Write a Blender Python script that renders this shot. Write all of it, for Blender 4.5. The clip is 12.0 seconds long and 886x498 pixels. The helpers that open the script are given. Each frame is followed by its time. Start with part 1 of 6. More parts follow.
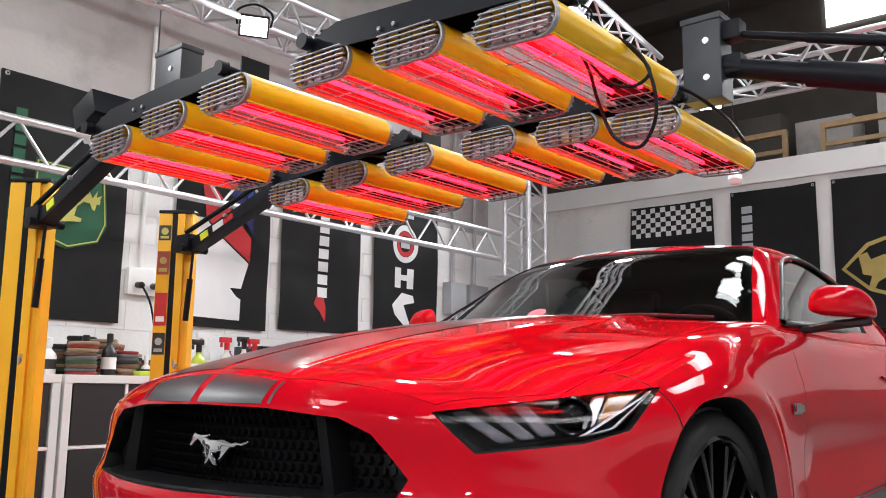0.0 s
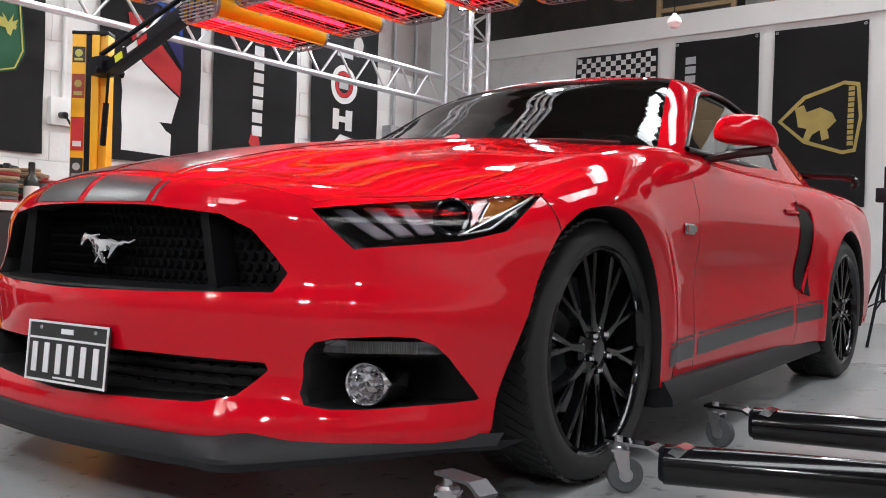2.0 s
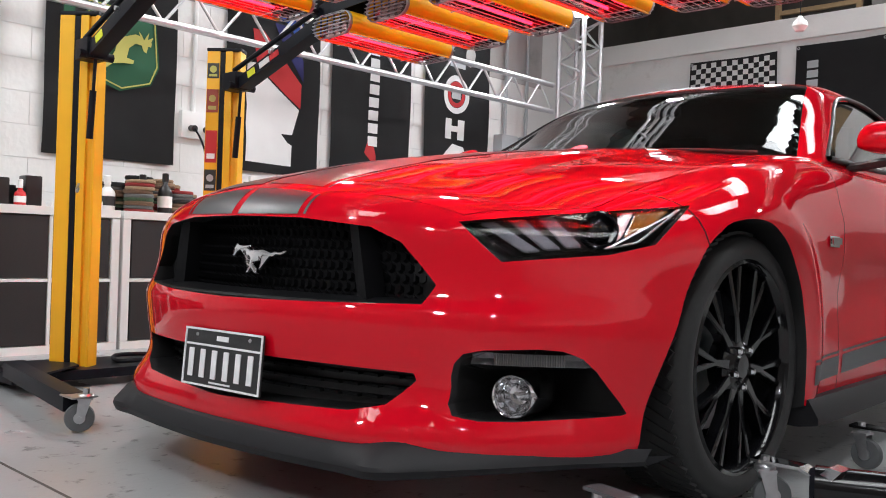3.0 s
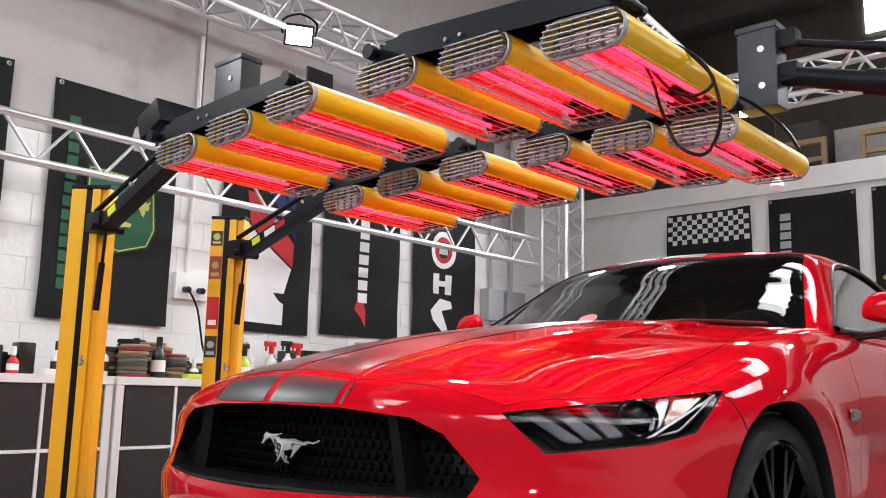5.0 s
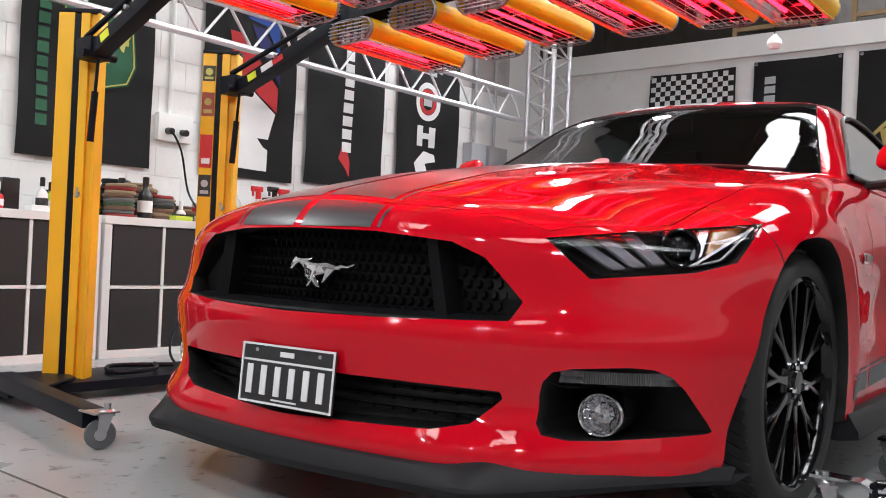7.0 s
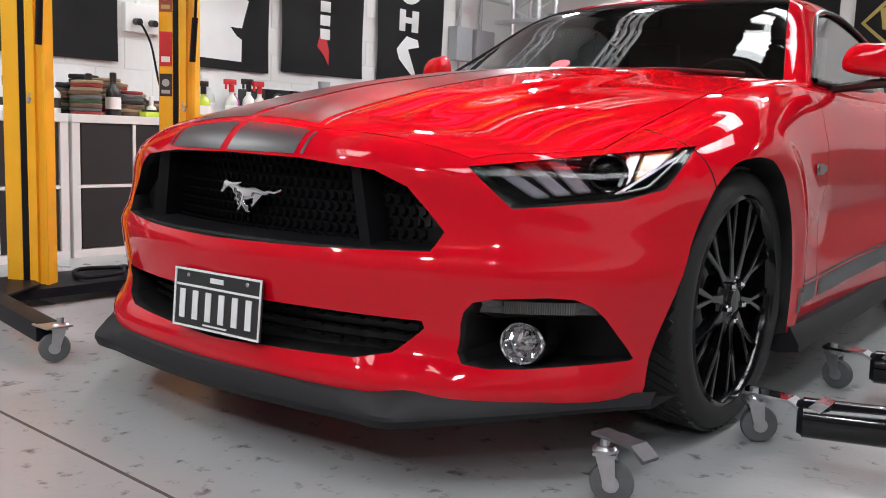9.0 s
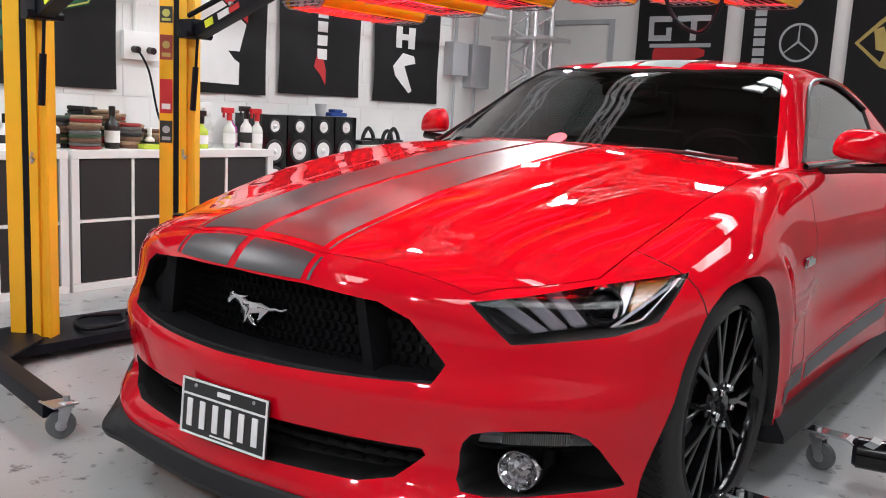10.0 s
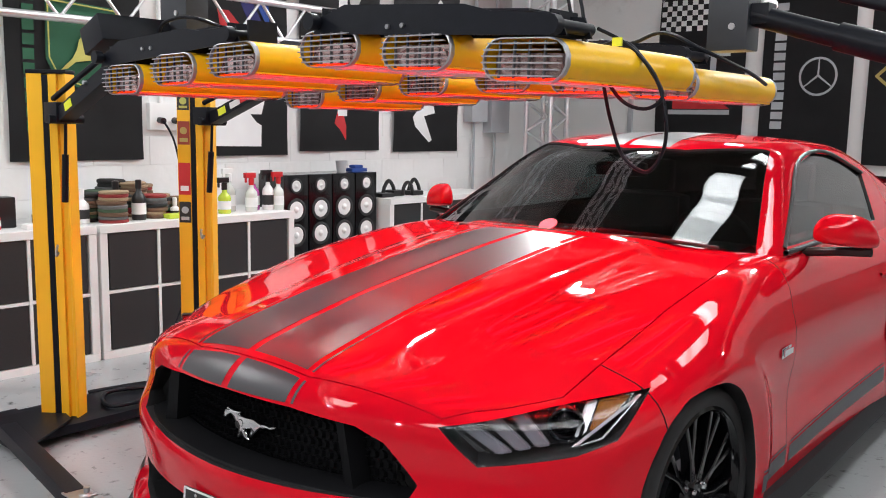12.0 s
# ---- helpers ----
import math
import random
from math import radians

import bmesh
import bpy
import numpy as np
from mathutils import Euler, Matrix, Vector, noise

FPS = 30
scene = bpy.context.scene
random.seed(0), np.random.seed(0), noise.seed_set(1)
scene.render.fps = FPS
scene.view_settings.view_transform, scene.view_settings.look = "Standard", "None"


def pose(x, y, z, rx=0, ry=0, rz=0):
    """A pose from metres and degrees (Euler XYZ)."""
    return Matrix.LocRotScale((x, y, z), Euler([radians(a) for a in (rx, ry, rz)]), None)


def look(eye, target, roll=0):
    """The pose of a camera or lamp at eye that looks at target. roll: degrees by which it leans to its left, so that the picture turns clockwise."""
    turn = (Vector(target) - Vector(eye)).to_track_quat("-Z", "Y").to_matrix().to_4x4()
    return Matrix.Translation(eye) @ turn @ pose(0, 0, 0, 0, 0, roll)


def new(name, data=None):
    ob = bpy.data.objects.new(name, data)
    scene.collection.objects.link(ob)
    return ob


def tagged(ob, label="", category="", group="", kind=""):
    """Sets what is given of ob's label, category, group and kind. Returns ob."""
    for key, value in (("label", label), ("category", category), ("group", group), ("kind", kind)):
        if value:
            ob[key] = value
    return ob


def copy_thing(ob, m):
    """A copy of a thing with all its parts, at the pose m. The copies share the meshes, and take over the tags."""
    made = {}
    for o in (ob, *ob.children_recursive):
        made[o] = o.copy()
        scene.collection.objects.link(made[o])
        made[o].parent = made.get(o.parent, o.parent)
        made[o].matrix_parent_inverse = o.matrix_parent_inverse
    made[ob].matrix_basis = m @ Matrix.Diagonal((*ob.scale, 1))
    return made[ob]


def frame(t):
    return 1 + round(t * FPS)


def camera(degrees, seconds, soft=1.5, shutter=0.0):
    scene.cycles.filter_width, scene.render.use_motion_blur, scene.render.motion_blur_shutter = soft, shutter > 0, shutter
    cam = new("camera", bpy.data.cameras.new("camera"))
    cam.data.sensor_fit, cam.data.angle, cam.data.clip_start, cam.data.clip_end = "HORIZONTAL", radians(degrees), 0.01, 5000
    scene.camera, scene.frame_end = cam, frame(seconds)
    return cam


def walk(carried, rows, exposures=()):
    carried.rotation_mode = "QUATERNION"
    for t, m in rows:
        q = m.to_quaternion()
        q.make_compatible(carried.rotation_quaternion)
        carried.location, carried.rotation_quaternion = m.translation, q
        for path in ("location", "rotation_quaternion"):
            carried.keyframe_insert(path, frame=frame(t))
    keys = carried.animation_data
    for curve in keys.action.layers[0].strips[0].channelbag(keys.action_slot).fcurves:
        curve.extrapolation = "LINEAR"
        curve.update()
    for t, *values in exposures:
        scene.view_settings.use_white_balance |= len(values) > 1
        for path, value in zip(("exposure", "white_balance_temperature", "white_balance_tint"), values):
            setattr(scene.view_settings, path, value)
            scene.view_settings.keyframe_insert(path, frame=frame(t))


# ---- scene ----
cam = camera(53.5, 12.0, soft=1.0)
METRES, EYE, TILT, LEAN, TURN = 8.0, 1.5, 0.0, 0.0, 0.0
PATH = [
    (0, (1.821, -1.246, 0.74), (0.546, 0.263, 1.051), 0.7),
    (0.5, (1.88, -1.225, 0.695), (0.596, 0.281, 0.983), -0.2),
    (0.9, (1.908, -1.195, 0.649), (0.628, 0.334, 0.81), -0.4),
    (1, (1.918, -1.188, 0.648), (0.637, 0.343, 0.769), -0.2),
    (1.5, (1.936, -1.165, 0.621), (0.688, 0.398, 0.634), 0.6),
    (2, (1.951, -1.146, 0.617), (0.743, 0.448, 0.608), 1.6),
    (2.5, (1.928, -1.174, 0.615), (0.67, 0.381, 0.599), 1.9),
    (3, (1.88, -1.221, 0.626), (0.499, 0.226, 0.627), 1.9),
    (3.5, (1.856, -1.236, 0.65), (0.445, 0.178, 0.733), 2.1),
    (3.7, (1.848, -1.241, 0.665), (0.449, 0.18, 0.814), 2.0),
    (5.3, (1.758, -1.36, 0.728), (0.44, 0.108, 1.056), 1.1),
    (5.5, (1.739, -1.362, 0.718), (0.422, 0.11, 1.033), 0.9),
    (6, (1.708, -1.381, 0.704), (0.409, 0.118, 0.961), 0.9),
    (6.5, (1.655, -1.4, 0.67), (0.376, 0.128, 0.837), 1.6),
    (7, (1.608, -1.415, 0.636), (0.341, 0.133, 0.655), 2.5),
    (7.5, (1.599, -1.403, 0.624), (0.353, 0.16, 0.555), 2.7),
    (7.7, (1.617, -1.389, 0.625), (0.382, 0.182, 0.549), 2.5),
    (9.3, (1.728, -1.273, 0.856), (0.469, 0.245, 0.527), 2.0),
    (9.5, (1.716, -1.281, 0.94), (0.467, 0.238, 0.576), 2.3),
    (10, (1.707, -1.318, 1.101), (0.472, 0.223, 0.789), 2.9),
    (10.5, (1.689, -1.354, 1.156), (0.469, 0.221, 0.98), 3.3),
    (11, (1.719, -1.353, 1.234), (0.501, 0.221, 1.04), 2.1),
    (11.5, (1.802, -1.326, 1.329), (0.557, 0.218, 1.075), 1.1),
    (12, (1.903, -1.297, 1.397), (0.59, 0.185, 1.115), 1.1),
]
walk(cam, [(t, look(eye, target, roll)) for t, eye, target, roll in PATH])

# ---- world, light ----
world = bpy.data.worlds.new("world")
scene.world = world
world.use_nodes = True
sky = world.node_tree.nodes.new("ShaderNodeTexSky")
sky.sky_type, sky.sun_disc, sky.sun_elevation = "NISHITA", False, radians(50)
world.node_tree.links.new(sky.outputs[0], world.node_tree.nodes["Background"].inputs[0])
world.node_tree.nodes["Background"].inputs[1].default_value = 0.1


def area_lamp(name, at, aim, watts, size, size_y, colour=(1, 1, 1)):
    d = bpy.data.lights.new(name, "AREA")
    d.shape, d.size, d.size_y, d.energy, d.color = "RECTANGLE", size, size_y, watts, colour
    ob = new(name, d)
    ob.matrix_world = look(at, aim)
    return ob


# ---- materials ----
def material(name, colour, rough=0.5, metal=0.0, coat=0.0, noise_scale=0.0, amount=0.15, bump=0.0, bump_scale=200.0, second=None, second_scale=2.0, second_at=0.55, emit=0.0, emit_colour=None, spec=0.5, rough_var=0.0, per_object=0.0):
    """A node material: base colour with two scales of variation, gloss and fine relief."""
    m = bpy.data.materials.new(name)
    m.use_nodes = True
    nt, b = m.node_tree, m.node_tree.nodes["Principled BSDF"]
    b.inputs["Base Color"].default_value = (*colour, 1)
    b.inputs["Roughness"].default_value, b.inputs["Metallic"].default_value = rough, metal
    b.inputs["Coat Weight"].default_value, b.inputs["Coat Roughness"].default_value = coat, 0.0
    b.inputs["Specular IOR Level"].default_value = spec
    tc = nt.nodes.new("ShaderNodeTexCoord")
    last = None
    if noise_scale:
        n = nt.nodes.new("ShaderNodeTexNoise")
        n.inputs["Scale"].default_value, n.inputs["Detail"].default_value = noise_scale, 8
        nt.links.new(tc.outputs["Object"], n.inputs["Vector"])
        mix = nt.nodes.new("ShaderNodeMix")
        mix.data_type = "RGBA"
        mix.inputs[6].default_value = (*[c * (1 - amount) for c in colour], 1)
        mix.inputs[7].default_value = (*[min(1, c * (1 + amount)) for c in colour], 1)
        nt.links.new(n.outputs["Fac"], mix.inputs[0])
        last = mix.outputs[2]
        if rough_var:
            mr = nt.nodes.new("ShaderNodeMapRange")
            mr.inputs[3].default_value, mr.inputs[4].default_value = rough - rough_var, rough + rough_var
            nt.links.new(n.outputs["Fac"], mr.inputs[0])
            nt.links.new(mr.outputs[0], b.inputs["Roughness"])
    if second:
        n2 = nt.nodes.new("ShaderNodeTexNoise")
        n2.inputs["Scale"].default_value, n2.inputs["Detail"].default_value, n2.inputs["Roughness"].default_value = second_scale, 10, 0.65
        nt.links.new(tc.outputs["Object"], n2.inputs["Vector"])
        ramp = nt.nodes.new("ShaderNodeValToRGB")
        ramp.color_ramp.elements[0].position, ramp.color_ramp.elements[1].position = second_at, second_at + 0.1
        nt.links.new(n2.outputs["Fac"], ramp.inputs[0])
        mix2 = nt.nodes.new("ShaderNodeMix")
        mix2.data_type = "RGBA"
        mix2.inputs[6].default_value = (*colour, 1)
        mix2.inputs[7].default_value = (*second, 1)
        if last:
            nt.links.new(last, mix2.inputs[6])
        nt.links.new(ramp.outputs[0], mix2.inputs[0])
        last = mix2.outputs[2]
    if per_object:
        oi = nt.nodes.new("ShaderNodeObjectInfo")
        hs = nt.nodes.new("ShaderNodeHueSaturation")
        mr2 = nt.nodes.new("ShaderNodeMapRange")
        mr2.inputs[3].default_value, mr2.inputs[4].default_value = 1 - per_object, 1 + per_object
        nt.links.new(oi.outputs["Random"], mr2.inputs[0])
        nt.links.new(mr2.outputs[0], hs.inputs["Value"])
        hs.inputs["Color"].default_value = (*colour, 1)
        if last:
            nt.links.new(last, hs.inputs["Color"])
        last = hs.outputs[0]
    if last:
        nt.links.new(last, b.inputs["Base Color"])
    if bump:
        n3 = nt.nodes.new("ShaderNodeTexNoise")
        n3.inputs["Scale"].default_value, n3.inputs["Detail"].default_value = bump_scale, 6
        nt.links.new(tc.outputs["Object"], n3.inputs["Vector"])
        bp = nt.nodes.new("ShaderNodeBump")
        bp.inputs["Strength"].default_value, bp.inputs["Distance"].default_value = bump, 0.01
        nt.links.new(n3.outputs["Fac"], bp.inputs["Height"])
        nt.links.new(bp.outputs[0], b.inputs["Normal"])
    if emit:
        b.inputs["Emission Color"].default_value = (*(emit_colour or colour), 1)
        b.inputs["Emission Strength"].default_value = emit
    return m


def glass(name, tint, rough=0.0, ior=1.45):
    m = bpy.data.materials.new(name)
    m.use_nodes = True
    b = m.node_tree.nodes["Principled BSDF"]
    b.inputs["Base Color"].default_value = (*tint, 1)
    b.inputs["Transmission Weight"].default_value, b.inputs["Roughness"].default_value, b.inputs["IOR"].default_value = 1, rough, ior
    return m


M_RED = material("red_car_paint", (0.56, 0.003, 0.014), 0.5, 0.0, 0.85, noise_scale=900, amount=0.05, spec=0.0)
M_STRIPE = material("satin_grey_vinyl", (0.05, 0.05, 0.055), 0.36, 0.05, 0.0, noise_scale=600, amount=0.1)
M_PLASTIC = material("black_trim_plastic", (0.017, 0.017, 0.018), 0.45, noise_scale=300, amount=0.2, bump=0.05, bump_scale=900)
M_GLOSSBLACK = material("gloss_black", (0.004, 0.004, 0.005), 0.12, coat=0.2, spec=0.35, noise_scale=40, amount=0.15)
M_SPLITTER = material("satin_charcoal_splitter", (0.011, 0.011, 0.013), 0.5, spec=0.25, noise_scale=40, amount=0.15, bump=0.03, bump_scale=500)
M_GRILLE = material("matt_black_grille", (0.006, 0.006, 0.007), 0.5, noise_scale=300, amount=0.2, spec=0.12)
M_SATINCHROME = material("satin_chrome_trim", (0.42, 0.42, 0.43), 0.35, 0.7, noise_scale=60, amount=0.1)
M_TRAY = material("grey_reflector_tray", (0.17, 0.17, 0.18), 0.3, 0.7, noise_scale=120, amount=0.35, bump=0.25, bump_scale=260)
M_CAP = material("dark_slotted_cap", (0.12, 0.12, 0.13), 0.4, 0.5, noise_scale=60, amount=0.2)
M_RUBBER = material("tyre_rubber", (0.018, 0.018, 0.019), 0.62, noise_scale=60, amount=0.3, bump=0.1, bump_scale=300)
M_CHROME = material("chrome", (0.75, 0.75, 0.77), 0.08, 1.0, noise_scale=30, amount=0.08)
M_STEEL = material("zinc_steel", (0.5, 0.5, 0.52), 0.3, 0.9, noise_scale=50, amount=0.2, bump=0.05)
M_ALU = material("truss_aluminium", (0.72, 0.72, 0.74), 0.35, 0.85, noise_scale=30, amount=0.12)
M_YELLOW = material("yellow_powder_coat", (0.84, 0.44, 0.016), 0.38, noise_scale=8, amount=0.1, bump=0.02)
M_LAMPYEL = material("yellow_lamp_housing", (0.90, 0.50, 0.008), 0.42, noise_scale=12, amount=0.12, spec=0.25)
M_GREYMETAL = material("grey_cast_end_cap", (0.36, 0.36, 0.38), 0.42, 0.6, noise_scale=60, amount=0.2)
M_BLACKSTEEL = material("black_powder_steel", (0.007, 0.008, 0.012), 0.42, 0.0, spec=0.16, noise_scale=30, amount=0.3, bump=0.03)
M_DARKGREY = material("dark_grey_steel", (0.03, 0.034, 0.042), 0.42, 0.2, noise_scale=20, amount=0.15)
# silver reflector; the pink tint paints in some of the tubes' red glow
M_REFLECT = material("glow_tinted_reflector", (0.80, 0.60, 0.59), 0.16, 1.0, noise_scale=20, amount=0.06)
M_TUBE = material("glowing_red_tube", (0.9, 0.02, 0.02), 0.3, emit=26.0, emit_colour=(1.0, 0.004, 0.013))
M_WHITEWALL = material("white_painted_block", (0.78, 0.78, 0.77), 0.55, noise_scale=3, amount=0.06, bump=0.25, bump_scale=25, second=(0.62, 0.61, 0.59), second_scale=1.3, second_at=0.62)
M_CONCRETE = material("grey_concrete_panel", (0.44, 0.42, 0.41), 0.75, noise_scale=2.5, amount=0.14, bump=0.2, bump_scale=30, second=(0.33, 0.31, 0.30), second_scale=0.9, second_at=0.56)
M_FLOOR = material("grey_painted_floor", (0.33, 0.34, 0.345), 0.30, noise_scale=1.5, amount=0.12, bump=0.08, bump_scale=40, second=(0.05, 0.047, 0.045), second_scale=15, second_at=0.58, rough_var=0.1)
M_WHITE = material("white_laminate", (0.78, 0.78, 0.77), 0.4, noise_scale=5, amount=0.04)
M_BLACKPANEL = material("black_panel", (0.02, 0.02, 0.021), 0.5, noise_scale=120, amount=0.3, bump=0.1, bump_scale=400)
M_FLAG = material("black_flag_cloth", (0.02, 0.02, 0.022), 0.75, noise_scale=5, amount=0.3, bump=0.15, bump_scale=700)
M_WHITECLOTH = material("white_print", (0.74, 0.74, 0.74), 0.8, noise_scale=6, amount=0.06, bump=0.1, bump_scale=700)
M_REDPRINT = material("red_print", (0.50, 0.025, 0.03), 0.8, noise_scale=6, amount=0.1)
M_BLUEPRINT = material("blue_print", (0.015, 0.06, 0.28), 0.8, noise_scale=6, amount=0.1)
M_NAVYPRINT = material("navy_print", (0.02, 0.02, 0.12), 0.8, noise_scale=6, amount=0.1)
M_GREENPRINT = material("green_print", (0.02, 0.10, 0.05), 0.8, noise_scale=6, amount=0.1)
M_LIMEPRINT = material("pale_yellow_print", (0.48, 0.46, 0.12), 0.8, noise_scale=6, amount=0.1)
M_GOLDPRINT = material("gold_print", (0.42, 0.32, 0.10), 0.8, noise_scale=9, amount=0.2)
M_SILVERPRINT = material("silver_print", (0.42, 0.44, 0.46), 0.7, noise_scale=9, amount=0.1)
# for unseen walls; tone chosen for what the car paint reflects
M_SIDEWALL = material("unseen_wall_brown", (0.25, 0.225, 0.21), 0.7, noise_scale=2, amount=0.3, bump=0.1, bump_scale=20, second=(0.34, 0.32, 0.31), second_scale=0.8, second_at=0.55)
M_CEIL = material("dark_roof_lining", (0.09, 0.086, 0.08), 0.8, noise_scale=3, amount=0.3, bump=0.1)
M_SKYLIGHT = material("skylight_sheet", (0.9, 0.9, 0.9), 0.5, emit=5.0, emit_colour=(0.95, 0.98, 1.0))
M_LEDFACE = material("led_lens", (1, 1, 1), 0.3, emit=40.0, emit_colour=(0.96, 0.98, 1.0))
M_WOOD = material("pine_timber", (0.42, 0.28, 0.15), 0.6, noise_scale=14, amount=0.25, bump=0.1)
# dark brown for joints and a carton; on the mezzanine it paints the shade
M_DARKVOID = material("dark_brown_and_void", (0.085, 0.075, 0.066), 0.8, noise_scale=4, amount=0.35)
M_AMBER = material("amber_reflector", (0.16, 0.055, 0.006), 0.15, coat=1.0, noise_scale=80, amount=0.2)
M_DRL = material("frosted_light_bar", (0.075, 0.075, 0.09), 0.45, noise_scale=150, amount=0.1, spec=0.25)
M_TINT = glass("tinted_window_glass", (0.36, 0.40, 0.40))
M_CLEAR = glass("clear_lens", (0.95, 0.96, 0.97), ior=1.2)
M_SEAT = material("black_leather", (0.03, 0.03, 0.032), 0.5, noise_scale=60, amount=0.2, bump=0.15)
M_YELSTICK = material("fluorescent_sticker", (0.70, 0.75, 0.03), 0.5, noise_scale=20, amount=0.05)
M_TEXTWHITE = material("white_lettering", (0.75, 0.75, 0.76), 0.5, noise_scale=20, amount=0.04)


# ---- building helpers ----
def grid_bm(rows, closed_u=False, closed_v=False):
    """A bmesh from rows of points."""
    bm = bmesh.new()
    vs = [[bm.verts.new(p) for p in r] for r in rows]
    nu, nv = len(vs), len(vs[0])
    for i in range(nu if closed_u else nu - 1):
        for j in range(nv if closed_v else nv - 1):
            q = [vs[i][j], vs[(i + 1) % nu][j], vs[(i + 1) % nu][(j + 1) % nv], vs[i][(j + 1) % nv]]
            if len(set(q)) == 4:
                bm.faces.new(q)
    return bm


def add_box(bm, lo, hi, m=None, bevel=0.0):
    """A box between two corners, with rounded edges if bevel is given, added to bm."""
    one = bmesh.new()
    bmesh.ops.create_cube(one, size=1)
    lo, hi = Vector(lo), Vector(hi)
    for v in one.verts:
        v.co = Vector((lo[k] + (v.co[k] + 0.5) * (hi[k] - lo[k]) for k in range(3)))
    if bevel:
        bmesh.ops.bevel(one, geom=one.edges[:], offset=bevel, segments=2, profile=0.7, affect="EDGES")
    return join(bm, one, m)


def join(bm, one, m=None):
    if m is not None:
        bmesh.ops.transform(one, matrix=m, verts=one.verts)
    d = bpy.data.meshes.new("tmp")
    one.to_mesh(d)
    bm.from_mesh(d)
    one.free()
    bpy.data.meshes.remove(d)
    return bm


def add_tube(bm, a, b, r, segments=12, r2=None, caps=True):
    a, b = Vector(a), Vector(b)
    one = bmesh.new()
    bmesh.ops.create_cone(one, cap_ends=caps, segments=segments, radius1=r, radius2=r if r2 is None else r2, depth=(b - a).length)
    return join(bm, one, Matrix.Translation((a + b) / 2) @ (b - a).to_track_quat("Z", "Y").to_matrix().to_4x4())


def add_prism(bm, poly, m, depth):
    """A flat outline given in x and y, made depth thick along z, set by m."""
    one = bmesh.new()
    lo = [one.verts.new((x, y, 0)) for x, y in poly]
    hi = [one.verts.new((x, y, depth)) for x, y in poly]
    one.faces.new(lo[::-1])
    one.faces.new(hi)
    for i in range(len(poly)):
        j = (i + 1) % len(poly)
        one.faces.new((lo[i], lo[j], hi[j], hi[i]))
    bmesh.ops.recalc_face_normals(one, faces=one.faces)
    return join(bm, one, m)


def add_lathe(bm, profile, m=None, segments=32):
    """A profile of (radius, height) turned about z."""
    rows = [[(r * math.cos(k * 2 * math.pi / segments), r * math.sin(k * 2 * math.pi / segments), h) for k in range(segments)] for r, h in profile]
    one = grid_bm(rows, closed_v=True)
    bmesh.ops.recalc_face_normals(one, faces=one.faces)
    return join(bm, one, m)


def add_path(bm, pts, r, segments=8):
    """A round bar along a run of points, smoothed."""
    P = [Vector(p) for p in pts]
    fine = []
    for i in range(len(P) - 1):
        p0, p1, p2, p3 = P[max(i - 1, 0)], P[i], P[i + 1], P[min(i + 2, len(P) - 1)]
        for k in range(6):
            t = k / 6
            fine.append(0.5 * (2 * p1 + (p2 - p0) * t + (2 * p0 - 5 * p1 + 4 * p2 - p3) * t * t + (3 * p1 - p0 - 3 * p2 + p3) * t ** 3))
    fine.append(P[-1])
    up, rows = Vector((0.12, 0.31, 0.94)), []
    for i, p in enumerate(fine):
        d = (fine[min(i + 1, len(fine) - 1)] - fine[max(i - 1, 0)]).normalized()
        s = d.cross(up).normalized()
        n = s.cross(d)
        rows.append([p + r * (math.cos(k * 2 * math.pi / segments) * s + math.sin(k * 2 * math.pi / segments) * n) for k in range(segments)])
    return join(bm, grid_bm(rows, closed_v=True))


def finish(name, bm, mats, smooth=40):
    d = bpy.data.meshes.new(name)
    bm.to_mesh(d)
    bm.free()
    for m in mats if isinstance(mats, (list, tuple)) else [mats]:
        d.materials.append(m)
    if smooth:
        for p in d.polygons:
            p.use_smooth = True
        d.set_sharp_from_angle(angle=radians(smooth))
    return d


def part(name, bm, mat, parent, label="", smooth=40):
    ob = new(name, finish(name, bm, mat, smooth))
    ob.parent = parent
    if label:
        tagged(ob, label)
    return ob


def thing(name, label, category, group="", kind="", at=None):
    ob = new(name)
    if at is not None:
        ob.matrix_world = at
    return tagged(ob, label, category, group, kind)


def single(name, bm, mat, label, category="", group="", kind="", smooth=40):
    return tagged(new(name, finish(name, bm, mat, smooth)), label, category, group, kind)


def letters(text, size, m, depth=0.002, align="CENTER", spacing=1.0, weight=0.0):
    """The mesh of a word in the built-in font, lying in x and y of m."""
    c = bpy.data.curves.new("word", "FONT")
    c.body, c.size, c.extrude, c.align_x, c.align_y, c.space_character, c.offset, c.resolution_u = text, size, depth, align, "CENTER", spacing, weight, 3
    ob = bpy.data.objects.new("word", c)
    scene.collection.objects.link(ob)
    d = bpy.data.meshes.new_from_object(ob.evaluated_get(bpy.context.evaluated_depsgraph_get()))
    bm = bmesh.new()
    bm.from_mesh(d)
    bpy.data.objects.remove(ob)
    bpy.data.curves.remove(c)
    bpy.data.meshes.remove(d)
    bmesh.ops.transform(bm, matrix=m, verts=bm.verts)
    return bm


